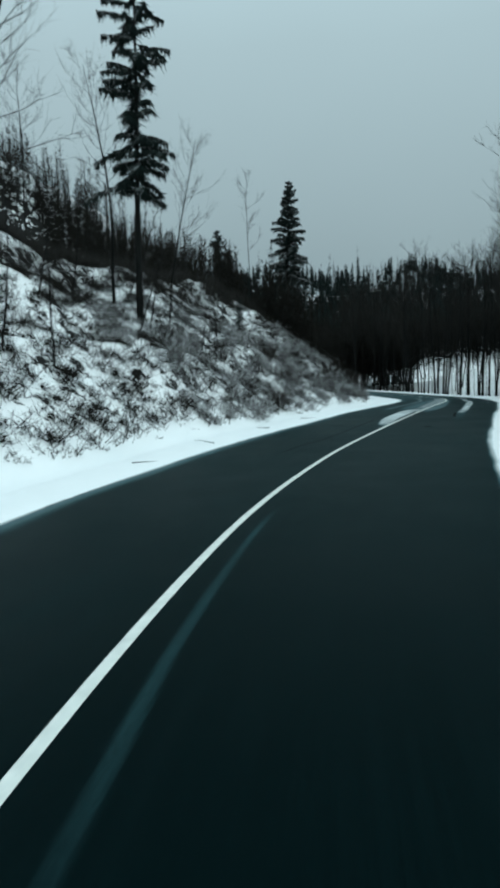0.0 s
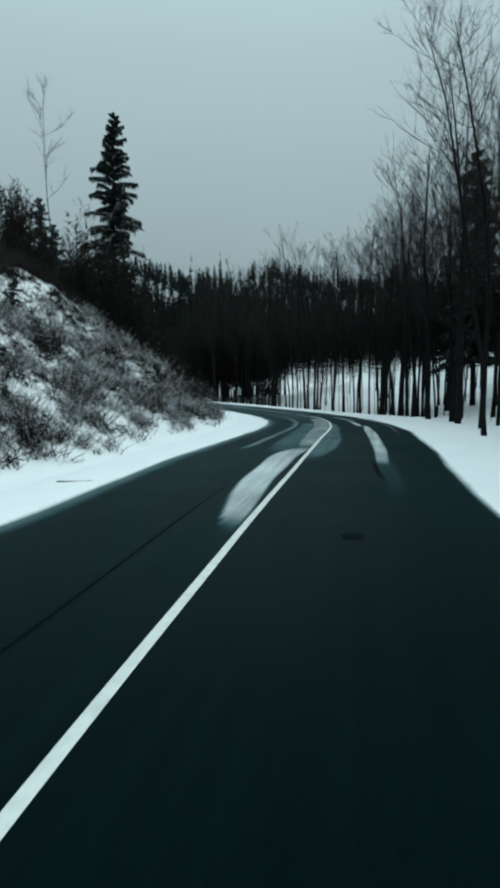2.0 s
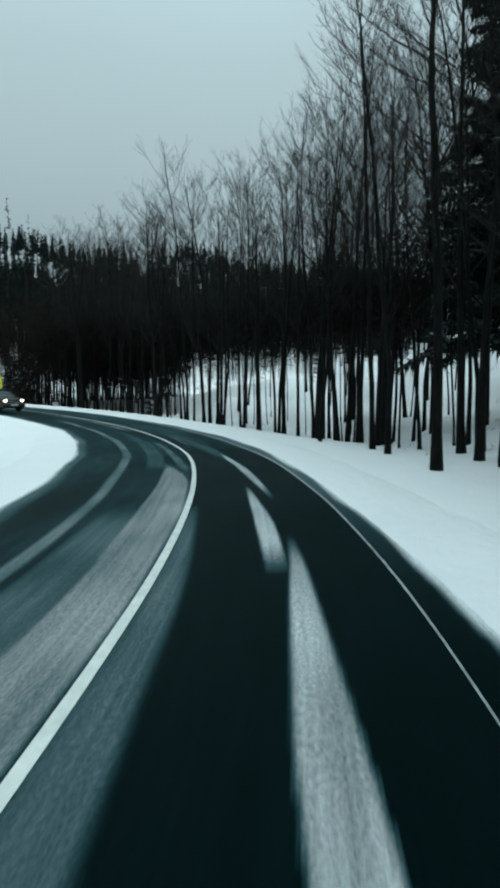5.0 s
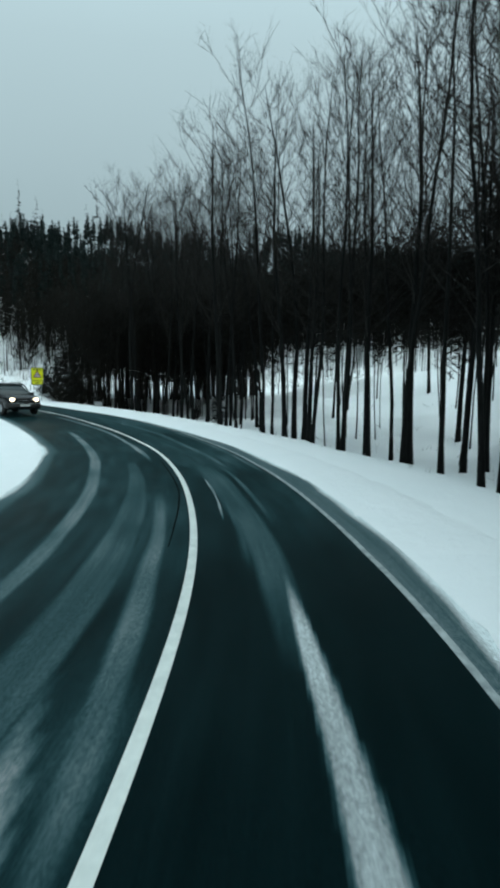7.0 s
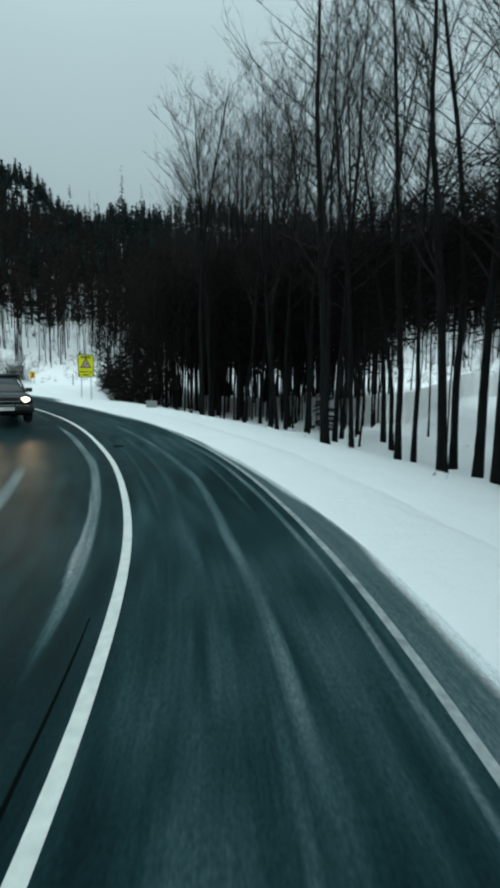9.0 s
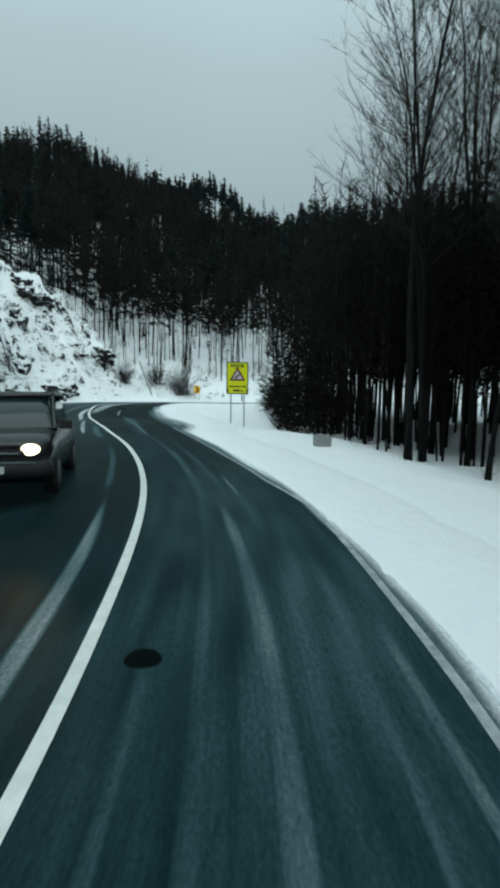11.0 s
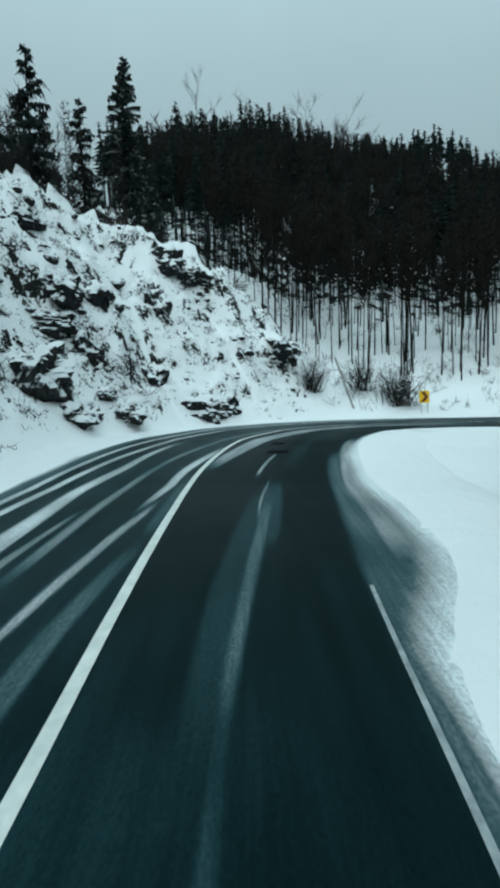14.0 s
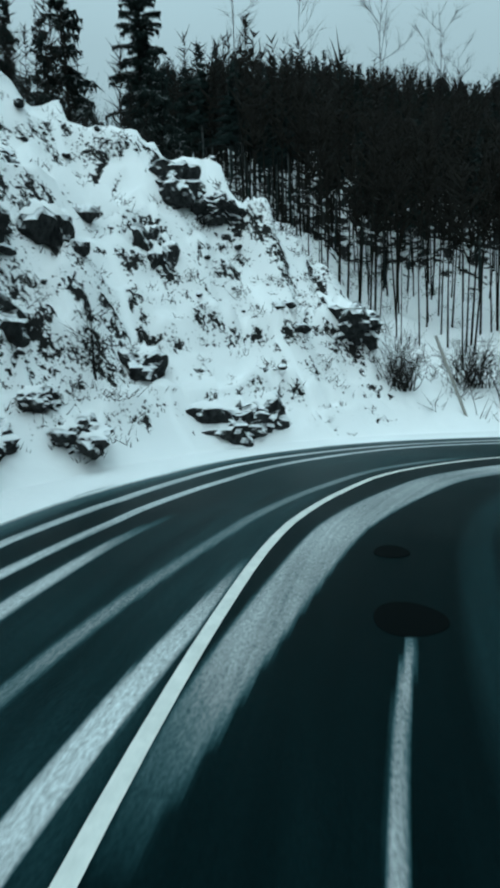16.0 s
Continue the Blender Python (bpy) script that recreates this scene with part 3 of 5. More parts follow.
    (0.62, 0.03, (95, 2.85, 3.0), (100.6, 2.62, 2.80), (103, 2.44, 2.62), (105.6, 2.20, 2.36), (108, 2.16, 2.34), (112, 2.4, 2.6), (118, 2.5, 2.7)),
    (0.68, 0.03, (96, 3.1, 3.25), (101.5, 3.1, 3.26), (104.8, 3.02, 3.2), (106.3, 2.86, 3.06), (109, 3.0, 3.22), (118, 3.1, 3.3)),
    (0.36, 0.08, (94.4, -3.2, -2.8), (97, -3.25, -2.95), (100, -3.3, -3.05), (104, -3.4, -3.15), (107, -3.4, -3.25)),
    (0.15, 0.10, (91, -2.6, -2.35), (95, -3.0, -2.45), (99, -3.0, -2.75), (104, -3.1, -2.9)),
]


def powder(s, l):
    le, re = np.interp(s, *LEFT_EDGE), -np.interp(s, *RIGHT_EDGE)
    wob = 0.06 * wave(s, l * 0 + 1, 7.0, 21) + 0.03 * wave(s, l * 0 + 4, 1.7, 22)
    out = 0.9 * steps(l, le - 0.14 + wob, le + 0.1 + wob) + 0.9 * steps(-l, -re - 0.12 - 0.45 * steps(s, 92, 94) * (1 - steps(s, 103, 106)) - wob, -re + 0.1 - wob)
    out = np.maximum(out, 0.14 * steps(l, le - 0.55 + wob, le - 0.1 + wob))
    rim = np.interp(s, *EDGE_LINE_AT)
    out = np.maximum(out, 0.15 * steps(-l, -rim - 0.02, -rim + 0.06) * steps(s, 42, 52) * (1 - steps(s, 93, 95)))
    for k, (power, soft, *rows) in enumerate(BANDS):
        q = np.array(rows)
        near = (s > q[0, 0] - 0.1) & (s < q[-1, 0] + 0.1)
        a, v = s[near], l[near]
        sway = 0.018 * wave(a, v * 0 + k * 7.0, 4.0, 31)
        lo, hi = np.interp(a, q[:, 0], q[:, 1]) + sway, np.interp(a, q[:, 0], q[:, 2]) + sway
        g = steps(v, lo - soft, lo + soft * 0.6) * (1 - steps(v, hi - soft * 0.6, hi + soft))
        end = min(2.0, (q[-1, 0] - q[0, 0]) / 4)
        g *= power * steps(a, q[0, 0], q[0, 0] + end) * (1 - steps(a, q[-1, 0] - end, q[-1, 0])) * (0.92 + 0.22 * wave(a, v * 2 + k, 3.0, 33))
        out[near] = np.maximum(out[near], g)
    dust = np.interp(s, [-70, 8, 22, 42, 52, 60, 66, 82, 92, 97, 220], [0.001, 0.001, 0.002, 0.003, 0.004, 0.026, 0.062, 0.062, 0.026, 0.004, 0.004])
    left = np.interp(s, [-70, 20, 34, 44, 55, 70, 82, 92, 97, 220], [0.002, 0.003, 0.010, 0.03, 0.04, 0.045, 0.02, 0.015, 0.03, 0.03])
    dust = dust + (left - dust) * steps(l, -0.1, 0.2)
    out = np.maximum(out, dust * (0.8 + 0.5 * wave(s, l * 3, 8, 35)) * (0.9 + 0.35 * wave(s * 0.15, l, 0.45, 37)))
    return np.clip(out, 0, 1)


def left_edge(s):
    return float(np.interp(s, *LEFT_EDGE))


def right_edge(s):
    return -float(np.interp(s, *RIGHT_EDGE))


def make_road():
    strip("road", -60, 200, 0.4, lambda s: np.clip(np.linspace(-4.75, 4.45, 331), right_edge(s) - 0.4, left_edge(s) + 0.4), crown_lift, ASPHALT,
          "dark damp asphalt road dusted with powder snow", powder, True)
    for name, side, edge in (("left_snow_verge", 1, left_edge), ("right_snow_verge", -1, right_edge)):
        def lats(s, side=side, edge=edge):
            w = 0.07 * wave(np.array([s]), np.array([side * 3.0]), 2.3, 41)[0] + 0.03 * wave(np.array([s]), np.array([side * 5.0]), 0.6, 42)[0]
            return (edge(s) + side * (w + np.array([0.02, 0.12, 0.3, 0.6, 1.1, 1.7, 2.3])))[::side]

        def lift(s, row, side=side, edge=edge):
            d = np.abs(row - edge(s))
            h = np.interp(d, [0, 0.12, 0.4, 1.0, 1.8, 2.4], [-0.02, 0.02, 0.05, 0.055, 0.02, -0.25])
            return h + 0.02 * wave(np.full(len(row), s), row, 1.4, 43) * np.clip(d, 0, 1)
        strip(name, -60, 190, 0.4, lats, lift, SNOW, "smooth strip of fresh snow along the asphalt's edge")
    line = lambda c, w: (lambda s: np.array([c(s) - w / 2, c(s), c(s) + w / 2]))  # noqa: E731
    tapered = lambda c, w: (lambda s: line(c, w * float(np.interp(s, [38, 56, 80, 87, 94.5], [0.1, 1, 1, 0.65, 0.5])))(s))  # noqa: E731
    strip("centre_line", -60, 190, 0.5, line(lambda s: 0.0, 0.115), lambda s, r: crown_lift(s, r) + 0.004, LINE, "white continuous painted centre line")
    strip("edge_line", 38, 94.5, 0.5, tapered(lambda s: float(np.interp(s, *EDGE_LINE_AT)), 0.085),
          lambda s, r: crown_lift(s, r) + 0.004, EDGE_LINE, "faded white painted line along the road's edge")


make_land()
make_road()


# ---- trees ----
def unit(v):
    v = np.asarray(v, float)
    return v / (np.linalg.norm(v) + 1e-9)


def bend(rng, start, way, length, segs, wander, lift=0.0):
    pts, p, d = [np.array(start, float)], np.array(start, float), unit(way)
    for _ in range(segs):
        d = unit(d + np.array([rng.gauss(0, wander), rng.gauss(0, wander), rng.gauss(0, wander * 0.6) + lift]))
        p = p + d * length / segs
        pts.append(p.copy())
    return np.array(pts)


def bare_tree(seed, height, girth, low=0.35, limbs=22, spread=0.5, lean=0.03, fine=6):
    """Trunk and crown meshes of a leafless broadleaf tree whose limbs rise steeply."""
    rng = random.Random(seed)
    trunk, crown = Buf(), Buf()
    pts = bend(rng, (0, 0, -0.3), (rng.gauss(0, lean), rng.gauss(0, lean), 1), height, 12, 0.035, 0.02)
    rad = np.linspace(1, 0.08, 13) ** 0.8 * girth
    rad[0] *= 1.35
    trunk.tube(pts, rad, 7)
    for k in range(limbs):
        f = low + (0.98 - low) * ((k + rng.random()) / limbs) ** 0.85
        i = min(int(f * 12), 11)
        base = pts[i] + (pts[i + 1] - pts[i]) * (f * 12 - i)
        a = rng.random() * math.tau
        up = rng.uniform(0.45, 1.4)
        ln = height * rng.uniform(0.18, 0.34) * spread * 2 * (1.2 - f * 0.78)
        lp = bend(rng, base, (math.cos(a), math.sin(a), up), ln, 6, 0.11, 0.09)
        r0 = max(rad[i] * 0.33, 0.015)
        crown.tube(lp, np.linspace(r0, 0.007, 7), 3, False)
        for _ in range(5):
            g = rng.uniform(0.18, 0.95)
            q = min(int(g * 6), 5)
            b2 = lp[q] + (lp[q + 1] - lp[q]) * (g * 6 - q)
            w2 = unit(lp[q + 1] - lp[q]) + np.array([rng.gauss(0, 0.6), rng.gauss(0, 0.6), rng.uniform(-0.1, 0.5)])
            tp = bend(rng, b2, w2, ln * rng.uniform(0.25, 0.5), 3, 0.10, 0.10)
            crown.tube(tp[[0, 1, 3]], (0.010, 0.007, 0.003), 3, False)
            for _ in range(fine):
                q2 = rng.randrange(3)
                b3 = tp[q2] + (tp[q2 + 1] - tp[q2]) * rng.random()
                w3 = unit(unit(tp[q2 + 1] - tp[q2]) + np.array([rng.gauss(0, 0.5), rng.gauss(0, 0.5), rng.gauss(0.15, 0.35)]))
                crown.spike(b3, b3 + w3 * rng.uniform(0.4, 1.1), 0.0055)
    return trunk.mesh("trunk", BARK, True), crown.mesh("crown", TWIG)


def spruce(seed, height, girth, low=0.3, reach=2.2, whorls=26, gap=0.0, dense=1.0, thick=1.0, shape=0.85):
    """Trunk and crown meshes of a spruce with drooping sprays."""
    rng = random.Random(seed)
    trunk, crown = Buf(), Buf()
    pts = bend(rng, (0, 0, -0.3), (0, 0, 1), height, 10, 0.008)
    trunk.tube(pts, np.linspace(girth, 0.02, 11), 8)
    for w in range(whorls):
        f = low + (1 - low) * (w + 0.4 * rng.random()) / whorls
        i = min(int(f * 10), 9)
        base = pts[i] + (pts[i + 1] - pts[i]) * (f * 10 - i)
        top = 1 - (f - low) / (1 - low)
        for k in range(rng.choice((3, 4, 5))):
            if rng.random() < gap:
                continue
            a = rng.random() * math.tau
            ln = (0.14 + reach * top ** shape) * rng.uniform(0.45, 1.15)
            out = np.array([math.cos(a), math.sin(a), 0])
            lp = np.array([base + out * ln * t + np.array([0, 0, ln * ((0.14 + 0.5 * (1 - top) ** 3) * t - (0.12 + 0.30 * top) * t * t)]) for t in (0, 0.25, 0.5, 0.75, 1)])
            crown.tube(lp, np.linspace(0.03, 0.008, 5), 3, False)
            m = int((10 + 26 * ln) * dense)
            for _ in range(m):
                t = rng.uniform(0.12, 1.0)
                q = min(int(t * 4), 3)
                b = lp[q] + (lp[q + 1] - lp[q]) * (t * 4 - q)
                side = np.array([-out[1], out[0], 0]) * rng.gauss(0, 0.55)
                tip = b + (side + out * 0.25 * rng.random() + np.array([0, 0, -rng.uniform(0.25, 1.1)])) * rng.uniform(0.25, 0.65) * (0.4 + 0.6 * top ** 0.6)
                crown.spike(b, tip, rng.uniform(0.02, 0.05) * thick)
    return trunk.mesh("trunk", BARK, True), crown.mesh("crown", NEEDLE)


def tree_thing(name, kit, label, category, m, group=""):
    t = thing(name, label, category, m, group)
    part("trunk", kit[0], None, t)
    part("crown", kit[1], None, t)
    return t


def stand(x, y, turn=0.0, scale=1.0, sink=0.1, lean=(0, 0)):
    return pose(x, y, land_z(x, y) - sink, lean[0], lean[1], turn) @ Matrix.Scale(scale, 4)


def plant(proto, x, y, turn, scale, lean=(0.0, 0.0)):
    c = copy_thing(proto, pose(x, y, land_z(x, y) - 0.1, lean[0], lean[1], turn))
    c.scale = (scale, scale, scale)
    return c


KITS = [bare_tree(10 + k, 20 + (k % 3) * 1.5, 0.115 + 0.022 * (k % 4), 0.30 + 0.06 * (k % 3), 25 + (k % 3) * 3, 0.52 + 0.06 * (k % 2)) for k in range(6)]
BARE = "slender leafless broadleaf tree with dark bark standing in snow"
KITS += [bare_tree(40 + k, 15.5 + k, 0.045 + 0.008 * k, 0.48, 11, 0.40, 0.03, 5) for k in range(3)]
PROTO = [tree_thing("bare_tree", k, BARE, "tree", None, "trees along the bend") for k in KITS]
SLIM = "thin young leafless tree with a dark pole-like trunk in snow"
for t in PROTO[6:]:
    tagged(t, SLIM)
rng = random.Random(77)
spots = [(28.6, 68.3), (25.6, 54.8), (22.8, 48.7), (28.0, 62.6), (30.0, 84.3), (31.3, 77.9), (29.9, 88.4), (26.6, 90.2), (25.6, 96.8), (24.2, 100.3), (32.6, 73.1), (31.1, 80.6), (21.8, 107.9)]
while len(spots) < 100:
    s, l = rng.uniform(20, 112), -rng.uniform(10.5, 26) if rng.random() < 0.55 else -rng.uniform(9.6, 14)
    x, y = on_road(s, l)
    ss, ll = road_coords(x, y)
    if ll[0] > -8.6 or (s > 96 and (ll[0] > -13 or x < 17)):
        continue
    if min((x - a) ** 2 + (y - b) ** 2 for a, b in spots) > 0.55:
        spots.append((x, y))
spots += [(24.4, 52.6), (26.2, 51.0), (29.6, 60.0), (29.5, 57.0), (28.8, 64.6), (30.6, 66.8), (31.6, 62.0), (33.0, 69.2), (29.6, 70.2), (34.5, 60.5), (27.9, 54.2), (31.0, 53.0), (20.8, 46.0), (23.4, 45.2), (30.4, 72.0), (31.2, 75.2), (33.4, 74.6), (35.0, 72.2), (32.2, 79.0), (34.0, 78.0), (31.0, 83.0), (33.2, 82.4), (29.8, 80.6), (35.6, 76.6), (30.6, 86.4), (28.0, 92.4), (27.4, 94.6), (26.2, 98.8), (28.6, 97.2), (25.2, 103.0), (27.8, 101.5), (30.0, 94.0), (24.0, 104.6), (29.4, 91.2), (31.8, 65.4), (33.8, 66.6), (32.4, 70.6), (34.2, 71.0), (33.6, 76.4), (35.2, 79.8), (32.8, 80.2), (34.8, 74.4), (35.4, 68.6), (25.6, 100.6), (22.0, 101.6), (22.5, 103.2), (27.0, 56.0), (28.6, 58.2), (30.0, 55.2), (26.6, 58.6), (29.6, 52.4), (31.6, 57.2), (33.0, 60.2), (28.0, 50.0), (31.0, 50.2), (25.6, 51.0), (27.4, 53.0)]
spots += [(20, 110), (21.5, 107), (19.5, 113), (22, 110.5), (18.4, 115), (23, 113)]
large = len(spots)
while len(spots) < large + 155:
    s, l = rng.uniform(22, 100), -rng.uniform(9.0, 24)
    x, y = on_road(s, l)
    ss, ll = road_coords(x, y)
    if ll[0] < -8.4 and (s < 94 or ll[0] < -13) and min((x - a) ** 2 + (y - b) ** 2 for a, b in spots) > 0.4:
        spots.append((x, y))
used = [False] * len(PROTO)
for k, (x, y) in enumerate(spots):
    i = rng.randrange(6) if k < large else 6 + rng.randrange(3)
    turn, sc, lean = rng.uniform(0, 360), rng.uniform(0.72, 0.88) * float(np.interp(y, [40, 54, 62, 74, 84, 94, 104], [0.98, 1.0, 1.0, 1.02, 1.02, 1.0, 1.0])) * float(np.interp(x, [19, 23], [0.72, 1.0])), (rng.gauss(0, 1.1), rng.gauss(0, 1.1))
    if not used[i]:
        used[i] = True
        PROTO[i].matrix_basis = pose(x, y, land_z(x, y) - 0.1, lean[0], lean[1], turn) @ Matrix.Scale(sc, 4)
    else:
        plant(PROTO[i], x, y, turn, sc, lean)

# the tall spruce and its neighbours on the bank
tall = spruce(3, 18.9, 0.19, 0.36, 2.25, 40, 0.38, 2.6, 1.35, 0.42)
tree_thing("spruce_tree", tall, "tall sparse spruce with drooping branches and bare lower trunk", "spruce", stand(-2.75, 41.8))
dense = spruce(4, 16.5, 0.2, 0.20, 2.5, 50, 0.04, 3.0, 1.4, 0.55)
solo = tree_thing("spruce_tree", dense, "dense dark spruce standing alone above the bend", "spruce", stand(7.7, 69.0))
for x, y, k in ((2.0, 98.4, 1.1), (0.4, 100.7, 1.2), (-18.7, 126, 0.78)):
    tagged(plant(solo, x, y, 50 * k, k), "tall dark spruce on the wooded hilltop")
small = spruce(5, 7.5, 0.1, 0.06, 1.6, 18, 0.0, 1.3, 1.5)
young = tree_thing("young_spruce", small, "young dark spruce on the snowy slope", "spruce", stand(-12, 117.5), "young spruces")
for x, y, k in ((-9.5, 110, 1.1), (-11, 113.5, 1.25), (-8.2, 107, 1.0), (-7, 104, 1.2), (-23, 120, 1.1), (-26, 124, 1.2), (-14, 123, 0.9), (-10.5, 121, 0.8), (-16, 127, 1.0), (14.4, 114.6, 0.45), (15.6, 112.8, 0.5), (16.9, 110.6, 0.5), (17.3, 112.6, 0.75), (28.6, 101.0, 0.5), (2.6, 55.5, 0.35), (16.4, 115.2, 0.7)):
    plant(young, x, y, rng.uniform(0, 360), k)
tree_thing("spruce_tree", dense, "dark spruce with a bare lower trunk among leafless trees", "spruce", stand(34.6, 64.7, 40, 1.2))
lone = PROTO[1]
plant(PROTO[7], 4.0, 64.2, 40, 0.80)
for x, y, k in ((-9, 34, 0.7), (-10.5, 39, 0.7), (-12, 32, 0.8), (-6.5, 133.4, 0.8), (-4.5, 134.5, 0.75), (-10, 47, 0.5), (6, 63, 0.3), (8, 66, 0.35), (-12.1, 127.8, 0.66), (-9.9, 129.9, 0.6), (-8.3, 131.3, 0.56), (-2.3, 137, 0.6), (-3.8, 135.5, 0.58), (-7.4, 143.7, 0.6)):
    plant(PROTO[7] if y > 120 else lone, x, y, rng.uniform(0, 360), k * 1.25 if y > 120 else k)
plant(PROTO[3], -7.8, 31.2, 20, 0.7, (0, 15))
plant(PROTO[0], -1.5, 43.2, 0, 0.5, (0, 12))
plant(PROTO[2], -4.6, 44.6, 120, 0.55, (0, 4))


# ---- woods on the hills ----
def woods(name, label, count, seed, pick, tall, first, twigs, mat, r=0.03, conifer=False):
    rs = np.random.RandomState(seed)
    xs, ys = pick(rs, count * 6)
    s, l = road_coords(xs, ys)
    keep = np.where(l > 0, l - np.interp(s, *TOE), -l)
    ok = first(s, l, keep, xs, ys)
    xs, ys = xs[ok][:count], ys[ok][:count]
    n = len(xs)
    z = land(xs, ys)[0]
    h = rs.uniform(*tall, n) * (np.interp(xs, [-45, -25, 0, 30], [1.3, 1.04, 0.9, 0.95]) * (1 + 0.35 * steps(ys, 128, 145) * steps(xs, -8, 2)) if name == "spruce_woods" else 1.0)
    foot = np.stack([xs, ys, z - 0.3], 1)
    tip = foot + np.stack([rs.normal(0, 0.03, n) * h, rs.normal(0, 0.03, n) * h, h], 1)
    P, Q, R = [foot], [tip], [(0.014 if conifer else 0.0075) * h * rs.uniform(0.6, 1.1, n)]
    for k in range(twigs):
        f = rs.uniform(0.48, 1.0, n) ** 0.85 if conifer else rs.uniform({"slope_thicket": 0.5, "corner_thicket": 0.3}.get(name, 0.2), 0.97, n)
        b = foot + (tip - foot) * f[:, None]
        a = rs.uniform(0, math.tau, n)
        if conifer:
            ln, up = (0.4 + 2.1 * (1 - f)) * rs.uniform(0.7, 1.1, n), rs.uniform(-0.5, -0.05, n)
        else:
            ln, up = h * rs.uniform(0.08, 0.2, n) * (1.25 - f), rs.uniform(0.2, 1.6, n)
        d = np.stack([np.cos(a), np.sin(a), up], 1)
        P.append(b)
        Q.append(b + d * ln[:, None])
        R.append(np.full(n, r) * rs.uniform(0.7, 1.3, n) * (0.21 / r * ln * 0.9 if conifer else 1))
    ob = new(name, spikes_mesh(name, np.concatenate(P), np.concatenate(Q), np.concatenate(R), mat))
    return tagged(ob, label, "woods", kind="stuff")


def box_pick(x0, x1, y0, y1):
    return lambda rs, n: (rs.uniform(x0, x1, n), rs.uniform(y0, y1, n))


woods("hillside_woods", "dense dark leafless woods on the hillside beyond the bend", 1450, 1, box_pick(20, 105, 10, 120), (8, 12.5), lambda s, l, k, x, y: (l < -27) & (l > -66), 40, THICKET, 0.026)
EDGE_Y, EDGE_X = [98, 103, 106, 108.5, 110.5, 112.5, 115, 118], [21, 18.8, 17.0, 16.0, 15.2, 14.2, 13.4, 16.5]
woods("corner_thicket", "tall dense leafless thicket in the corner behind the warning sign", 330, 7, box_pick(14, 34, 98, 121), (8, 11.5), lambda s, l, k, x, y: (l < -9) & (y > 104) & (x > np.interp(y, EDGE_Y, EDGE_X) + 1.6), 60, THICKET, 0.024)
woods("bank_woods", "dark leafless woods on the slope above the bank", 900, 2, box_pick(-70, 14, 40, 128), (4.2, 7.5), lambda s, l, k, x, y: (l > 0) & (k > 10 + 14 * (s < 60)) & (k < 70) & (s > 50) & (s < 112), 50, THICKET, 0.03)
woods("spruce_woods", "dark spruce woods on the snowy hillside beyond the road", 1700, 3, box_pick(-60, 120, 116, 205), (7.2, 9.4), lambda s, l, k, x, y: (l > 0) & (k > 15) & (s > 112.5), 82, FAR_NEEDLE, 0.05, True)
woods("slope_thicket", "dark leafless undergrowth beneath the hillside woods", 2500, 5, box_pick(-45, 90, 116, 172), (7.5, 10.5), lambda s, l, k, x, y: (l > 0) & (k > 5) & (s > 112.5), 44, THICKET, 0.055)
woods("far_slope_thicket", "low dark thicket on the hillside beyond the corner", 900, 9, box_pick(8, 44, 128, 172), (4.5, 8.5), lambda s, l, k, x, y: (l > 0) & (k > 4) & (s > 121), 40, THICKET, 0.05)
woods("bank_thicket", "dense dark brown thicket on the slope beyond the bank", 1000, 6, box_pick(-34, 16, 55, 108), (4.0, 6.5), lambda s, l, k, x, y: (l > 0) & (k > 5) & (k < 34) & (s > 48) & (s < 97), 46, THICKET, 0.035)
woods("far_woods", "distant spruce woods on the hill ridges", 900, 4, box_pick(-260, 330, -20, 460), (12, 20), lambda s, l, k, x, y: (np.abs(l) > 75) & (y > 20), 28, HAZE_NEEDLE, 0.06, True)


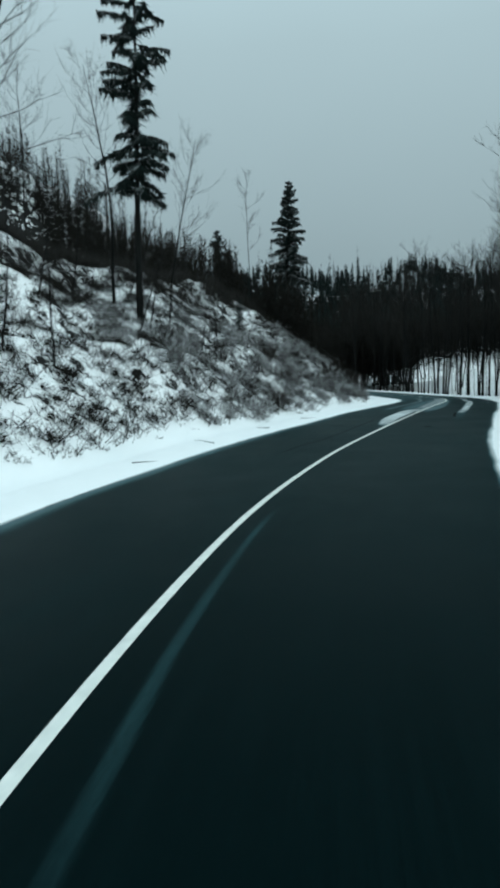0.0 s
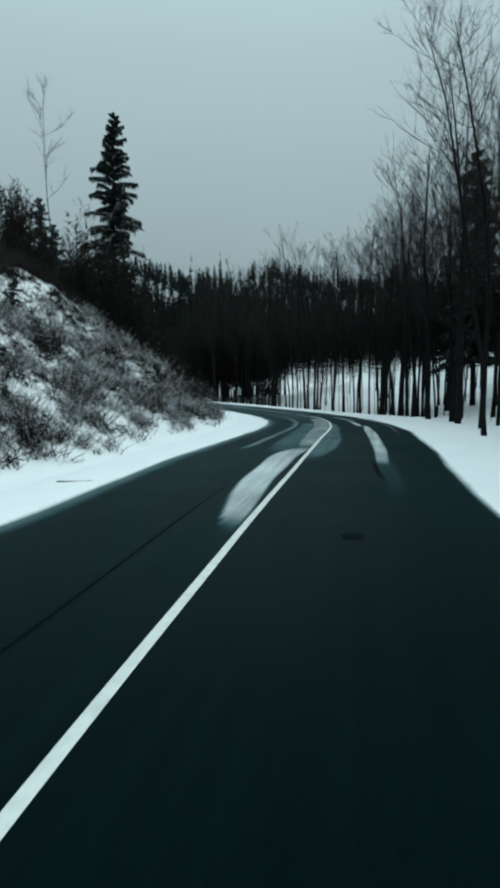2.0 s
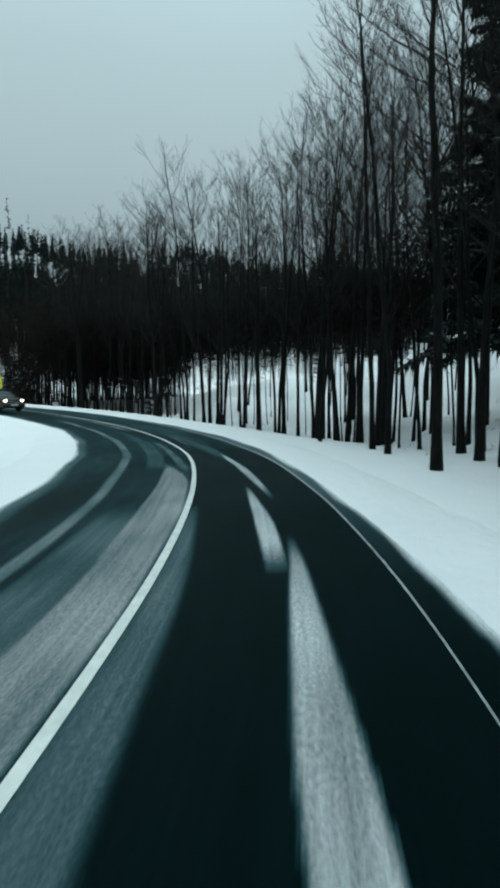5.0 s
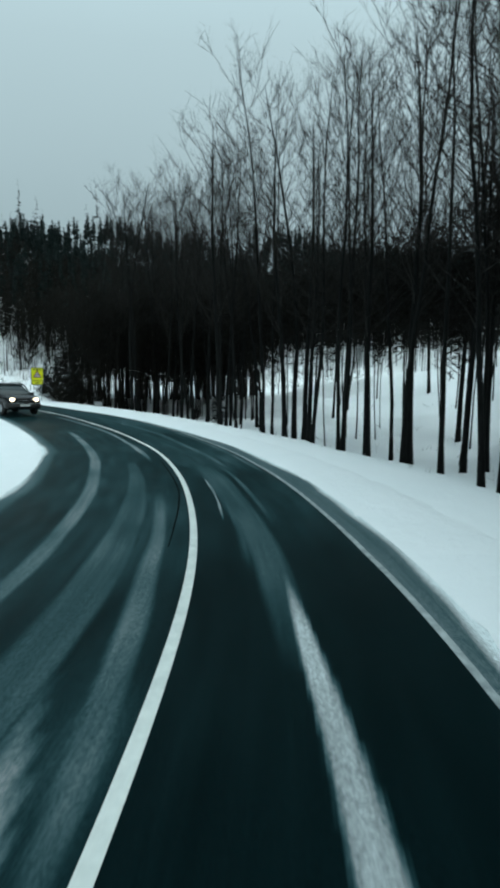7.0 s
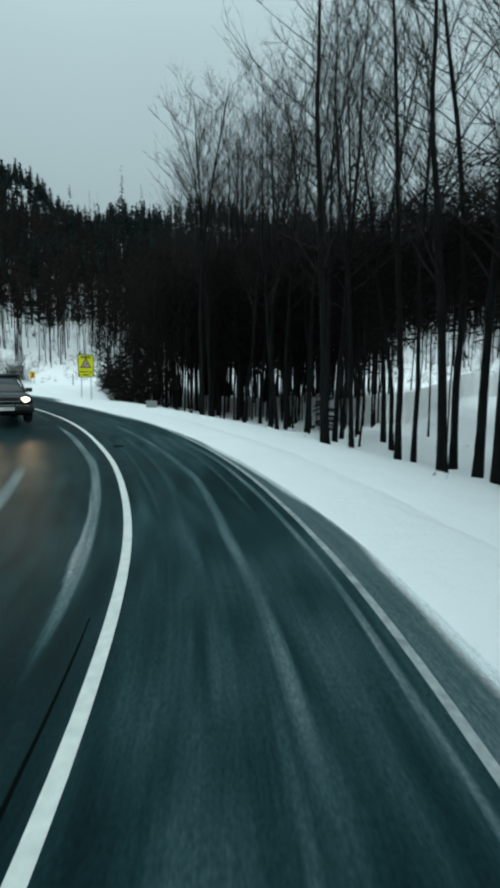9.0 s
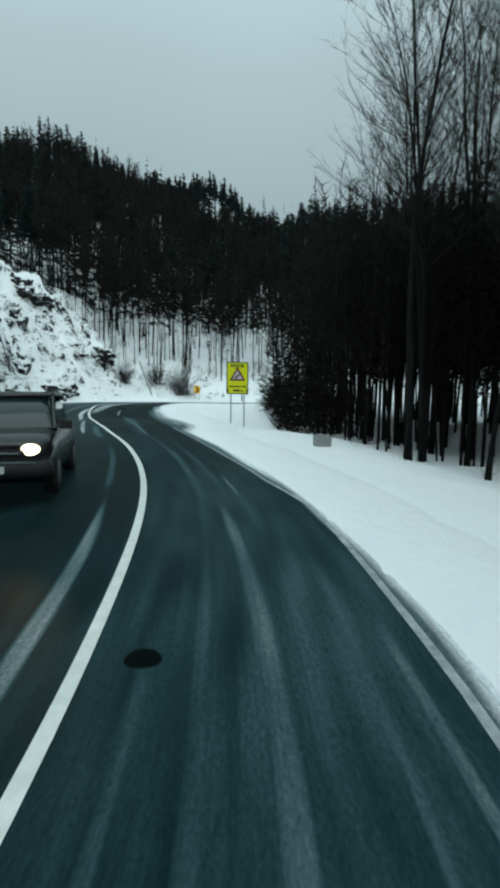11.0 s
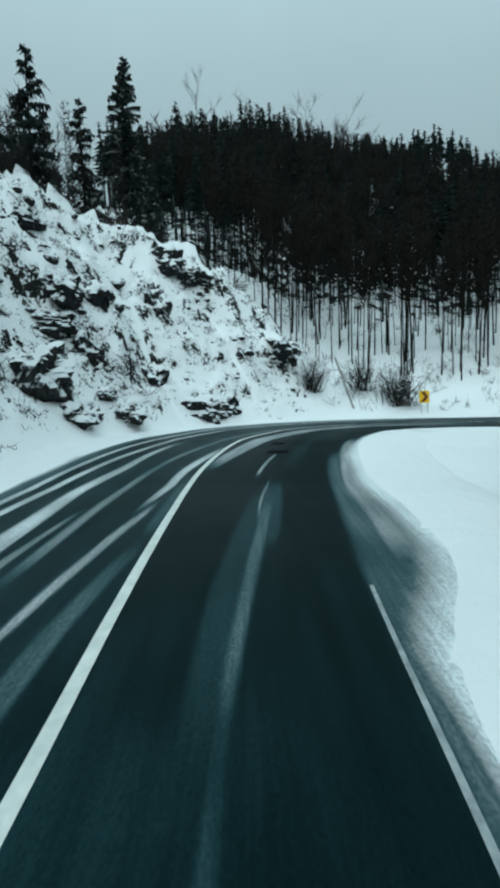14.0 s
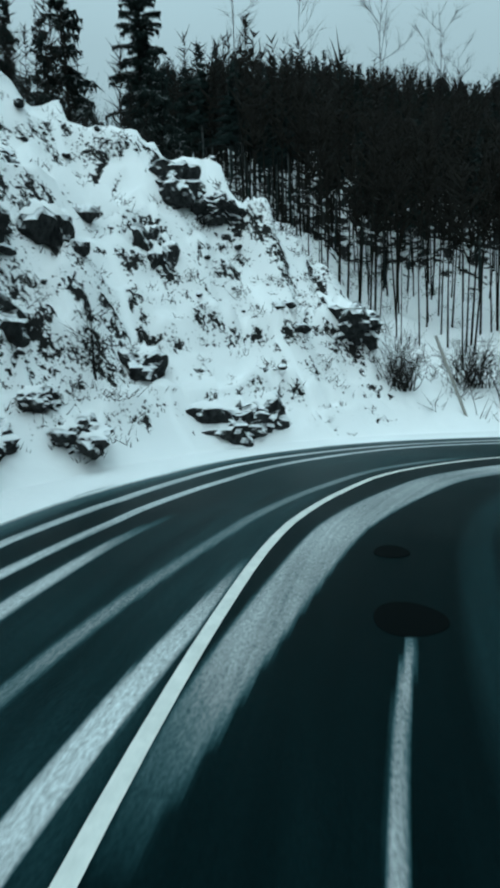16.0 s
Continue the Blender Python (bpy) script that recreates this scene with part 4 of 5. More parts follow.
def undergrowth():
    """Fine twigs that fill the space between the trunks above head height."""
    rs = np.random.RandomState(8)
    xs, ys = rs.uniform(13, 66, 460000), rs.uniform(30, 122, 460000)
    s, l = road_coords(xs, ys)
    ok = (l < -12.0) & (l > -17) & ((s < 96) | (l < -16)) & (xs > 17.5) & (s > 20)
    edge = np.interp(ys, EDGE_Y, EDGE_X)
    corner = (ys > 105.5) & (ys < 116.5) & (xs > edge) & (xs < edge + 3.4)
    xs, ys, low = np.r_[xs[ok][:34000], xs[corner][:9000]], np.r_[ys[ok][:34000], ys[corner][:9000]], np.r_[np.interp(s[ok][:34000], [40, 56, 68, 78, 92], [2.6, 3.6, 5.0, 5.0, 4.0]) + 1.3 * wave(xs[ok][:34000], ys[ok][:34000], 4.0, 92), np.full(min(corner.sum(), 9000), 0.0)]
    bx, by = rs.uniform(14, 50, 120000), rs.uniform(84, 122, 120000)
    bs, bl = road_coords(bx, by)
    deep = (bs > 88) & (bs < 113) & (bl < -11.5) & (bl > -30) & (bx < 31) & (bx > np.interp(by, EDGE_Y, EDGE_X) + 1)
    bx, by = bx[deep][:34000], by[deep][:34000]
    xs, ys, low = np.r_[xs, bx], np.r_[ys, by], np.r_[low, np.full(len(bx), 2.3)]
    n = len(xs)
    p = np.stack([xs, ys, land(xs, ys)[0] + low + np.where(low > 0, 6.0 * rs.beta(2, 2, n), (0.7 + np.minimum(6.5, 0.9 * (xs - np.interp(ys, EDGE_Y, EDGE_X)) + 1.0 * np.clip(ys - 105.5, 0, 2) - 1) * (0.9 + 0.35 * wave(xs, ys, 3.0, 91))).clip(0.5, 9) * rs.beta(1.3, 1.5, n))], 1)
    a = rs.uniform(0, math.tau, n)
    q = p + np.stack([np.cos(a), np.sin(a), rs.uniform(-0.2, 1.1, n)], 1) * np.where(low > 0, rs.uniform(0.6, 1.7, n), rs.uniform(0.3, 0.8, n))[:, None]
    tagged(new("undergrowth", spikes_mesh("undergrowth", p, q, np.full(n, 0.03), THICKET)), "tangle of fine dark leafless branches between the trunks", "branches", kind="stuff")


undergrowth()


# ---- brush, saplings and rocks on the slopes ----
def brush(name, label, count, seed, pick, size, blades, mat, r):
    """Tufts of thin stems that stand out of the snow."""
    rs = np.random.RandomState(seed)
    xs, ys = pick(rs, count)
    n = len(xs)
    z = land(xs, ys)[0]
    P, Q, R = [], [], []
    k0 = rs.uniform(0.5, 1.4, n)
    for _ in range(blades):
        a, sp = rs.uniform(0, math.tau, n), rs.uniform(0.15, 1.1, n)
        b = np.stack([xs + rs.normal(0, 0.16, n) * k0, ys + rs.normal(0, 0.16, n) * k0, z - 0.05 + rs.uniform(0, 0.35, n) * k0 * size[1]], 1)
        ln = rs.uniform(*size, n) * k0
        P.append(b)
        Q.append(b + np.stack([np.cos(a) * sp, np.sin(a) * sp, rs.uniform(0.25, 1.0, n)], 1) * ln[:, None])
        R.append(np.full(n, r) * rs.uniform(0.6, 1.5, n))
    return tagged(new(name, spikes_mesh(name, np.concatenate(P), np.concatenate(Q), np.concatenate(R), mat)), label, "shrubs", kind="stuff")


def slope_pick(s0, s1, u0, u1, patch, seed, sharp=0.0, power=1.0):
    """Places on the slope left of the road, thicker where the patch pattern is high."""
    def pick(rs, n):
        s, u = rs.uniform(s0, s1, n * 4), u0 + (u1 - u0) * rs.uniform(0, 1, n * 4) ** power
        l = np.interp(s, *TOE) + u
        j = np.clip(np.round(s / 0.5) + ORIGIN, 0, len(ROAD) - 1).astype(int)
        x, y = (ROAD[j] + ROAD_N[j] * l[:, None]).T
        x, y = x + rs.uniform(-0.4, 0.4, len(x)), y + rs.uniform(-0.4, 0.4, len(x))
        _, ll = road_coords(x, y)
        w = wave(x, y, patch, seed) + 0.5 * wave(x, y, patch * 0.35, seed + 1)
        ok = (w > sharp) & (ll > 4.7)
        return x[ok][:n], y[ok][:n]
    return pick


brush("bank_brush", "low snow-dusted brown brush covering the roadside bank", 1700, 51, slope_pick(20, 55, 0.5, 8, 2.0, 61, 0.15), (0.25, 0.75), 18, BROWN, 0.012)
brush("bank_shrubs", "dark leafless shrubs poking from the snowy bank", 5600, 52, slope_pick(-2, 52, 0.9, 15, 1.5, 63, 0.15), (0.2, 0.7), 18, THICKET, 0.012)
brush("bank_grass", "short dark dead grass tufts in the snow", 3000, 53, slope_pick(0, 56, 0.7, 15, 1.3, 65, 0.2), (0.12, 0.32), 10, TWIG, 0.011)
brush("crest_brush", "dark bushes along the crest of the bank", 2200, 54, slope_pick(-4, 60, 10.0, 20, 5.0, 67, -1.2), (0.35, 1.1), 22, TWIG, 0.014)
brush("cliff_grass", "dead grass and small shrubs on the snowy rock slope", 1500, 55, slope_pick(97, 113, 0.8, 9, 1.0, 69, 0.25), (0.08, 0.30), 12, TWIG, 0.011)
brush("cliff_crest_brush", "dark shrubs along the crest of the rock slope", 1000, 56, slope_pick(95, 113, 7, 14, 3.0, 71, -0.8), (0.5, 1.7), 22, TWIG, 0.014)
brush("wood_floor_brush", "sparse twigs and saplings on the forest floor", 1500, 57, slope_pick(114, 165, 0.8, 24, 3.0, 73, -0.1), (0.3, 1.1), 10, TWIG, 0.011)


def right_pick(rs, n):
    s, l = rs.uniform(24, 98, n), -rs.uniform(7.5, 26, n)
    j = np.clip(np.round(s / 0.5) + ORIGIN, 0, len(ROAD) - 1).astype(int)
    x, y = (ROAD[j] + ROAD_N[j] * l[:, None]).T
    return x, y


brush("tree_foot_brush", "thin twigs standing in snow among the trunks", 240, 58, right_pick, (0.15, 0.5), 5, TWIG, 0.007)


def bush(name, label, seed, x, y, size, mat, stems=60):
    """A rounded shrub of many branching stems."""
    r = random.Random(seed)
    b = Buf()
    for _ in range(stems):
        a, sp = r.random() * math.tau, r.uniform(0.1, 0.9)
        p = bend(r, (r.gauss(0, 0.18) * size, r.gauss(0, 0.18) * size, -0.1), (math.cos(a) * sp, math.sin(a) * sp, 1), size * r.uniform(0.6, 1.2), 4, 0.16)
        b.tube(p, np.linspace(0.018, 0.005, 5), 3, False)
        for _ in range(9):
            q = r.randrange(1, 4)
            c = p[q] + (p[q + 1] - p[q]) * r.random()
            d = unit((r.gauss(0, 1), r.gauss(0, 1), r.uniform(-0.1, 1.1)))
            b.spike(c, c + d * r.uniform(0.2, 0.55), 0.010)
    t = thing(name, label, "bush", pose(x, y, land_z(x, y), 0, 0, r.uniform(0, 360)))
    part("crown", b, mat, t)
    return t


bush("bush", "dark leafless bush at the foot of the wooded slope", 1, 3.6, 125.6, 2.4, TWIG, 110)
bush("bush", "dark leafless bush at the foot of the wooded slope", 2, 1.6, 125.2, 1.7, TWIG, 70)
bush("bush", "tangled dark bush below the forest edge", 3, 0.6, 121.6, 1.6, TWIG, 70)
for k, (s, u) in enumerate(((29, 1.4), (33, 2.4), (38, 1.6), (42, 2.2), (46, 1.2), (49, 1.8), (35, 4.6), (41, 4.4), (45, 3.4))):
    x, y = on_road(s, float(np.interp(s, *TOE)) + u)
    bush("bush", "low leafless brown bush with snow on the bank", 20 + k, x, y, 1.0 + 0.25 * (k % 3), BROWN, 46)

for k, (x, y, size) in enumerate(((11.6, 60.4, 1.5), (11.9, 62.6, 1.5), (11.9, 64.8, 1.6), (11.4, 66.6, 1.7), (10.6, 58.6, 1.4), (10.4, 63.4, 1.8))):
    bush("bush", "leafless brown bush dusted with snow on the bank's end", 60 + k, x, y, size * 0.85, TWIG, 50)


def sapling(seed, s, u, height, lean):
    r = random.Random(seed)
    x, y = on_road(s, float(np.interp(s, *TOE)) + u)
    trunk, crown = Buf(), Buf()
    p = bend(r, (0, 0, -0.15), (lean, r.gauss(0, 0.05), 1), height, 6, 0.05)
    trunk.tube(p, np.linspace(0.045, 0.010, 7), 5)
    for _ in range(16):
        q = r.randrange(2, 6)
        c = p[q] + (p[q + 1] - p[q]) * r.random()
        a = r.random() * math.tau
        d = np.array((math.cos(a), math.sin(a), r.uniform(0.1, 0.9)))
        e = c + d * r.uniform(0.3, 0.9)
        crown.spike(c, e, 0.012)
        for _ in range(3):
            crown.spike((c + e) / 2, (c + e) / 2 + unit(d + np.array((r.gauss(0, 0.6), r.gauss(0, 0.6), 0.3))) * 0.35, 0.007)
    t = thing("sapling", "thin leaning leafless sapling on the snowy bank", "sapling", pose(x, y, land_z(x, y)), "saplings on the bank")
    part("trunk", trunk, BARK, t)
    part("crown", crown, TWIG, t)


for k, (s, u, h, lean) in enumerate(((22, 5.2, 4.6, 0.3), (24, 6.0, 3.6, 0.16), (16, 4.0, 4.8, 0.12), (14.5, 4.6, 5.0, 0.1), (13.5, 5.2, 5.2, -0.05), (28, 5.5, 3.0, 0.1), (12, 6.5, 5.4, 0.15), (31, 6.2, 3.2, -0.1),
                                     (19, 8.0, 6.0, 0.1), (17, 9.5, 6.5, 0.2), (26, 9.0, 6.0, 0.35), (23, 10, 7.0, 0.25), (34, 8, 4.0, 0.05), (104, 5.4, 2.0, 0.0), (108.6, 1.6, 1.6, 0.0), (109, 6.5, 1.8, 0.1))):
    sapling(200 + k, s, u, h, lean)


def rock(seed, x, y, size, lift=0.0):
    """A weathered boulder half sunk in the slope."""
    bm = bmesh.new()
    bmesh.ops.create_icosphere(bm, subdivisions=4, radius=1.0)
    off = Vector((seed * 3.7, seed * 1.3, seed * 2.1))
    for v in bm.verts:
        n = v.co.normalized()
        d = 1 + 0.55 * noise.noise(n * 1.3 + off) + 0.30 * noise.noise(n * 3.1 + off) + 0.13 * noise.noise(n * 7 + off)
        q = n * d
        v.co = (q.x, q.y, round(q.z * 3) / 3 * 0.07 + q.z * 0.93)
    cap = bm.copy()
    me = bpy.data.meshes.new("stone")
    bm.to_mesh(me)
    bm.free()
    me.materials.append(ROCK)
    cap.normal_update()
    rise = {v.index: v.normal.z + 0.5 * noise.noise(v.co * 2.5 + off) for v in cap.verts}
    for v in cap.verts:
        v.co += Vector((0, 0, 0.10)) * max(rise[v.index] - 0.5, -0.2) + v.normal * 0.02
    bmesh.ops.delete(cap, geom=[f for f in cap.faces if min(rise[v.index] for v in f.verts) < 0.42], context="FACES")
    snow = bpy.data.meshes.new("snow_cap")
    cap.to_mesh(snow)
    cap.free()
    snow.materials.append(SNOW)
    for m2 in (snow, me):
        m2.polygons.foreach_set("use_smooth", [m2 is snow] * len(m2.polygons))
    ob = thing("rock_outcrop", "dark weathered rock outcrop capped with snow on the slope", "rock", pose(x, y, land_z(x, y) + lift, 0, 0, seed * 71) @ Matrix.Diagonal((size[0], size[1], size[2], 1)), "rocks on the slope")
    part("stone", me, None, ob)
    part("snow_cap", snow, None, ob, "soft cap of fresh snow")


for k, (x, y, size) in enumerate(((-1.1, 107.3, (0.95, 0.8, 0.9)), (-2.8, 109.6, (0.8, 0.6, 0.6)), (-3.6, 111.7, (0.65, 0.6, 0.85)), (-2.1, 109.8, (0.6, 0.5, 0.6)), (-3.7, 115.1, (0.5, 0.6, 1.0)),
                                  (-2.5, 108.8, (0.85, 0.6, 0.4)), (-2.3, 113.5, (0.65, 0.5, 0.5)), (-0.3, 108.0, (0.6, 0.5, 0.4)), (-0.5, 108.8, (0.4, 0.4, 0.4)), (-0.7, 110.7, (0.7, 0.5, 0.42)), (-0.8, 115.1, (0.9, 0.6, 0.6)),
                                  (-0.6, 116.2, (0.5, 0.5, 0.5)), (-4.8, 116.6, (0.9, 0.7, 0.6)), (-3.9, 118.0, (0.7, 0.5, 0.4)), (-1.1, 121.1, (1.1, 0.7, 0.7)), (-1.6, 122.4, (0.6, 0.6, 0.7)), (-5.1, 109.7, (0.7, 0.5, 0.4)), (-1.2, 110.1, (0.5, 0.4, 0.3)))):
    rock(k + 1, x, y, (size[0] * 1.2, size[1] * 1.15, size[2] * 1.1), -0.5 * size[2])


def rubble():
    """Small broken stones that stick out of the snow on the rock slope."""
    rs = np.random.RandomState(93)
    xs, ys = slope_pick(97, 112, 1.3, 9.5, 1.6, 75, 0.2, 0.9)(rs, 330)
    zs = land(xs, ys)[0]
    bm = bmesh.new()
    bmesh.ops.create_icosphere(bm, subdivisions=2, radius=1.0)
    ball = np.array([v.co[:] for v in bm.verts])
    faces = [tuple(v.index for v in f.verts) for f in bm.faces]
    bm.free()
    b = Buf()
    for x, y, z in zip(xs, ys, zs):
        r = 0.08 + 0.26 * rs.random_sample() ** 2.2
        a = rs.uniform(0, math.tau)
        ridge = ball @ rs.normal(0, 1, (3, 5))
        v = ball * (1 + 0.16 * np.sin(2.3 * ridge).sum(1, keepdims=True) / 2) * r * np.array((rs.uniform(0.8, 1.7), 0.8, rs.uniform(0.5, 0.9)))
        v = np.stack([v[:, 0] * math.cos(a) - v[:, 1] * math.sin(a), v[:, 0] * math.sin(a) + v[:, 1] * math.cos(a), v[:, 2]], 1)
        b.add(v + (x, y, z - 0.35 * r), faces)
    tagged(new("rubble", b.mesh("rubble", ROCK)), "small dark snow-topped stones scattered over the rock slope", "stones", kind="stuff")


rubble()


# ---- snow pole, marker posts, twigs on the verge ----
def rod(name, label, category, x, y, height, radius, mat, lean=(0, 0), sink=0.2):
    b = Buf()
    b.tube([(0, 0, -sink), (0, 0, height * 0.5), (0, 0, height - 0.02), (0, 0, height)], [radius, radius, radius, radius * 0.6], 10)
    ob = new(name, b.mesh(name, mat, False))
    ob.matrix_basis = pose(x, y, land_z(x, y), *lean, 0)
    return tagged(ob, label, category)


TAR = make_plain("fresh_tar", (0.0009, 0.003, 0.0032), 0.6, 0, 0.4, 30)
TAR.node_tree.nodes["Principled BSDF"].inputs["Specular IOR Level"].default_value = 0.03
WOOD = make_plain("weathered_wood", (0.36, 0.35, 0.32), 0.8, 0, 0.4, 14)
GREY = make_plain("grey_post", (0.10, 0.11, 0.12), 0.6)
rod("snow_pole", "pale weathered wooden pole leaning on the slope", "pole", 2.2, 123.2, 2.9, 0.05, WOOD, (0, -22))
rod("marker_post", "slim dark roadside marker post in the snow", "post", 8.6, 126.4, 1.15, 0.045, GREY)
rod("marker_post", "slim dark roadside marker post in the snow", "post", 11.5, 126.6, 0.9, 0.045, GREY)
r2 = random.Random(5)
for k, (s, l) in enumerate(((22, 4.6), (17, 4.4), (26.5, 4.9), (13, 4.8))):
    x, y = on_road(s, l)
    b = Buf()
    p = bend(r2, (0, 0, 0.02), (r2.gauss(0, 1), r2.gauss(0, 1), 0.04), r2.uniform(0.5, 1.4), 4, 0.12)
    p[:, 2] = np.clip(p[:, 2], 0.01, 0.14)
    b.tube(p, np.linspace(0.014, 0.005, 5), 4)
    ob = new("fallen_twig", b.mesh("fallen_twig", TWIG))
    ob.matrix_basis = pose(x, y, float(road_z(s)) + 0.045 if abs(l) < 5.5 else land_z(x, y))
    tagged(ob, "dark fallen twig lying on the snow verge", "twig", "twigs on the verge")


# ---- signs ----
YELLOW = make_plain("fluorescent_yellow_sheet", (0.72, 0.74, 0.0), 0.4, 0, 0.06)
AMBER = make_plain("amber_sheet", (0.9, 0.52, 0.01), 0.4, 0, 0.06)
BLACK = make_plain("black_sheet", (0.012, 0.012, 0.012), 0.5)
RED = make_plain("dark_red_sheet", (0.11, 0.012, 0.010), 0.45)
PINK = make_plain("pale_sheet", (0.52, 0.44, 0.50), 0.45, 0, 0.1)


def plate(w, h, depth, corner, y=0.0, cz=0.0, cx=0.0):
    """A rounded upright plate that faces -y."""
    ring = []
    for sx, sz, a0 in ((1, 1, 0), (-1, 1, 90), (-1, -1, 180), (1, -1, 270)):
        for k in range(6):
            a = radians(a0 + 18 * k)
            ring.append((cx + sx * (w / 2 - corner) + corner * math.cos(a), cz + sz * (h / 2 - corner) + corner * math.sin(a)))
    n = len(ring)
    b = Buf()
    b.add([(x, y - depth / 2, z) for x, z in ring] + [(x, y + depth / 2, z) for x, z in ring],
          [tuple(range(n)), tuple(reversed(range(n, 2 * n)))] + [(k, k + n, (k + 1) % n + n, (k + 1) % n) for k in range(n)])
    return b


def prism(pts, y, depth):
    n = len(pts)
    b = Buf()
    b.add([(x, y - depth, z) for x, z in pts] + [(x, y, z) for x, z in pts],
          [tuple(range(n)), tuple(reversed(range(n, 2 * n)))] + [(k, k + n, (k + 1) % n + n, (k + 1) % n) for k in range(n)])
    return b


def lettering(text, size, x, y, z, mat, parent, name="lettering"):
    cu = bpy.data.curves.new(name, "FONT")
    cu.body, cu.size, cu.align_x, cu.align_y, cu.extrude, cu.offset = text, size, "CENTER", "CENTER", 0.002, 0.011
    tmp = new("tmp", cu)
    me = bpy.data.meshes.new_from_object(tmp.evaluated_get(bpy.context.evaluated_depsgraph_get()))
    bpy.data.objects.remove(tmp)
    me.materials.clear()
    me.materials.append(mat)
    ob = new(name, me)
    ob.parent = parent
    ob.matrix_basis = pose(x, y, z, 90, 0, 0)
    return tagged(ob, "bold black capital letters")


def warning_sign(x, y, foot, yaw):
    w, h, mid = 1.09, 1.60, 2.68
    t = thing("warning_sign", "fluorescent yellow steep hill warning sign on two steel posts", "road sign", pose(x, y, foot, 0, 0, yaw) @ Matrix.Scale(0.86, 4))
    part("border", plate(w, h, 0.02, 0.07, 0.0, mid), BLACK, t, "black rounded edge")
    panel = part("panel", plate(w - 0.10, h - 0.10, 0.02, 0.05, -0.006, mid), YELLOW, t, "fluorescent yellow board")
    for sx in (-0.32, 0.34):
        b = Buf()
        b.tube([(sx, 0.05, -0.4), (sx, 0.05, 1.4), (sx, 0.05, mid + h / 2 - 0.1)], [0.032] * 3, 12)
        part("post", b, STEEL, t, "galvanised steel tube")
        for z in (mid - 0.5, mid + 0.5):
            c = Buf()
            c.box((sx, 0.03, z), (0.12, 0.045, 0.05))
            part("clamp", c, STEEL, t)
    tri = lambda k: [(-0.40 * k, mid - 0.235 * k + 0.10), (0.40 * k, mid - 0.235 * k + 0.10), (0.0, mid + 0.46 * k + 0.10)]  # noqa: E731
    part("triangle_border", prism(tri(1.0), -0.018, 0.004), RED, panel, "dark red triangle")
    part("triangle_field", prism(tri(0.66), -0.0235, 0.003), PINK, panel, "pale triangle field")
    part("slope_symbol", prism([(-0.17, mid + 0.0), (0.10, mid + 0.22), (0.15, mid + 0.17), (-0.10, mid - 0.04)], -0.028, 0.003), BLACK, panel, "black slope symbol")
    lettering("POZOR", 0.20, 0.0, -0.02, mid + 0.60, BLACK, panel)
    for cx, cz, bw, bh in ((-0.14, -0.42, 0.58, 0.07), (0.33, -0.42, 0.24, 0.07), (-0.05, -0.62, 0.34, 0.10), (0.22, -0.64, 0.10, 0.06)):
        part("text_bar", plate(bw, bh, 0.004, 0.01, -0.019, mid + cz, cx), BLACK, panel)
    for cx in (-0.46, 0.46):
        part("arrow", prism([(cx - 0.022, mid - 0.72), (cx + 0.022, mid - 0.72), (cx + 0.022, mid - 0.61), (cx + 0.05, mid - 0.61), (cx, mid - 0.53), (cx - 0.05, mid - 0.61), (cx - 0.022, mid - 0.61)], -0.018, 0.004), BLACK, panel)


warning_sign(14.78, 106.3, 0.86, 20)


def curve_sign(x, y, foot, yaw):
    t = thing("curve_sign", "amber curve marker with a dark chevron on two short posts", "road sign", pose(x, y, foot, 0, 0, yaw))
    board = part("board", plate(0.5, 0.62, 0.02, 0.05, 0, 1.0), AMBER, t, "amber board")
    part("chevron", prism([(-0.17, 1.26), (0.0, 1.26), (0.2, 1.0), (0.0, 0.74), (-0.17, 0.74), (0.03, 1.0)], -0.012, 0.004), RED, board, "dark red chevron")
    for sx in (-0.16, 0.16):
        b = Buf()
        b.tube([(sx, 0.03, -0.3), (sx, 0.03, 1.2)], [0.022] * 2, 10)
        part("post", b, STEEL, t)


curve_sign(5.1, 125.4, 1.85, 20)
stone = plate(0.46, 0.34, 0.30, 0.05, 0, 0.11)
ob = new("marker_stone", stone.mesh("marker_stone", make_plain("old_concrete", (0.30, 0.31, 0.31), 0.9, 0, 0.4)))
ob.matrix_basis = pose(19.6, 99.6, land_z(19.6, 99.6) + 0.05, 0, 0, 30)
tagged(ob, "small grey concrete marker block half sunk in snow", "marker")


# ---- the oncoming car ----
PAINT = make_plain("black_car_paint", (0.010, 0.011, 0.012), 0.22, 0.0, 0.2, 3)
GLASS = make_plain("dark_windscreen", (0.012, 0.022, 0.024), 0.08, 0.0, 0.1)
CHROME = make_plain("chrome_trim", (0.62, 0.65, 0.66), 0.2, 1.0)
RUBBER = make_plain("tyre_rubber", (0.012, 0.012, 0.012), 0.85)
ALLOY = make_plain("alloy_rim", (0.30, 0.31, 0.32), 0.35, 0.9)
PLASTIC = make_plain("black_plastic", (0.010, 0.010, 0.010), 0.6)
PLATE = make_plain("pale_plate", (0.55, 0.57, 0.57), 0.5)
LAMP = bpy.data.materials.new("lit_headlamp")
LAMP.use_nodes = True
LAMP.node_tree.nodes["Principled BSDF"].inputs["Emission Color"].default_value = (1.0, 0.78, 0.50, 1)
LAMP.node_tree.nodes["Principled BSDF"].inputs["Emission Strength"].default_value = 4.0


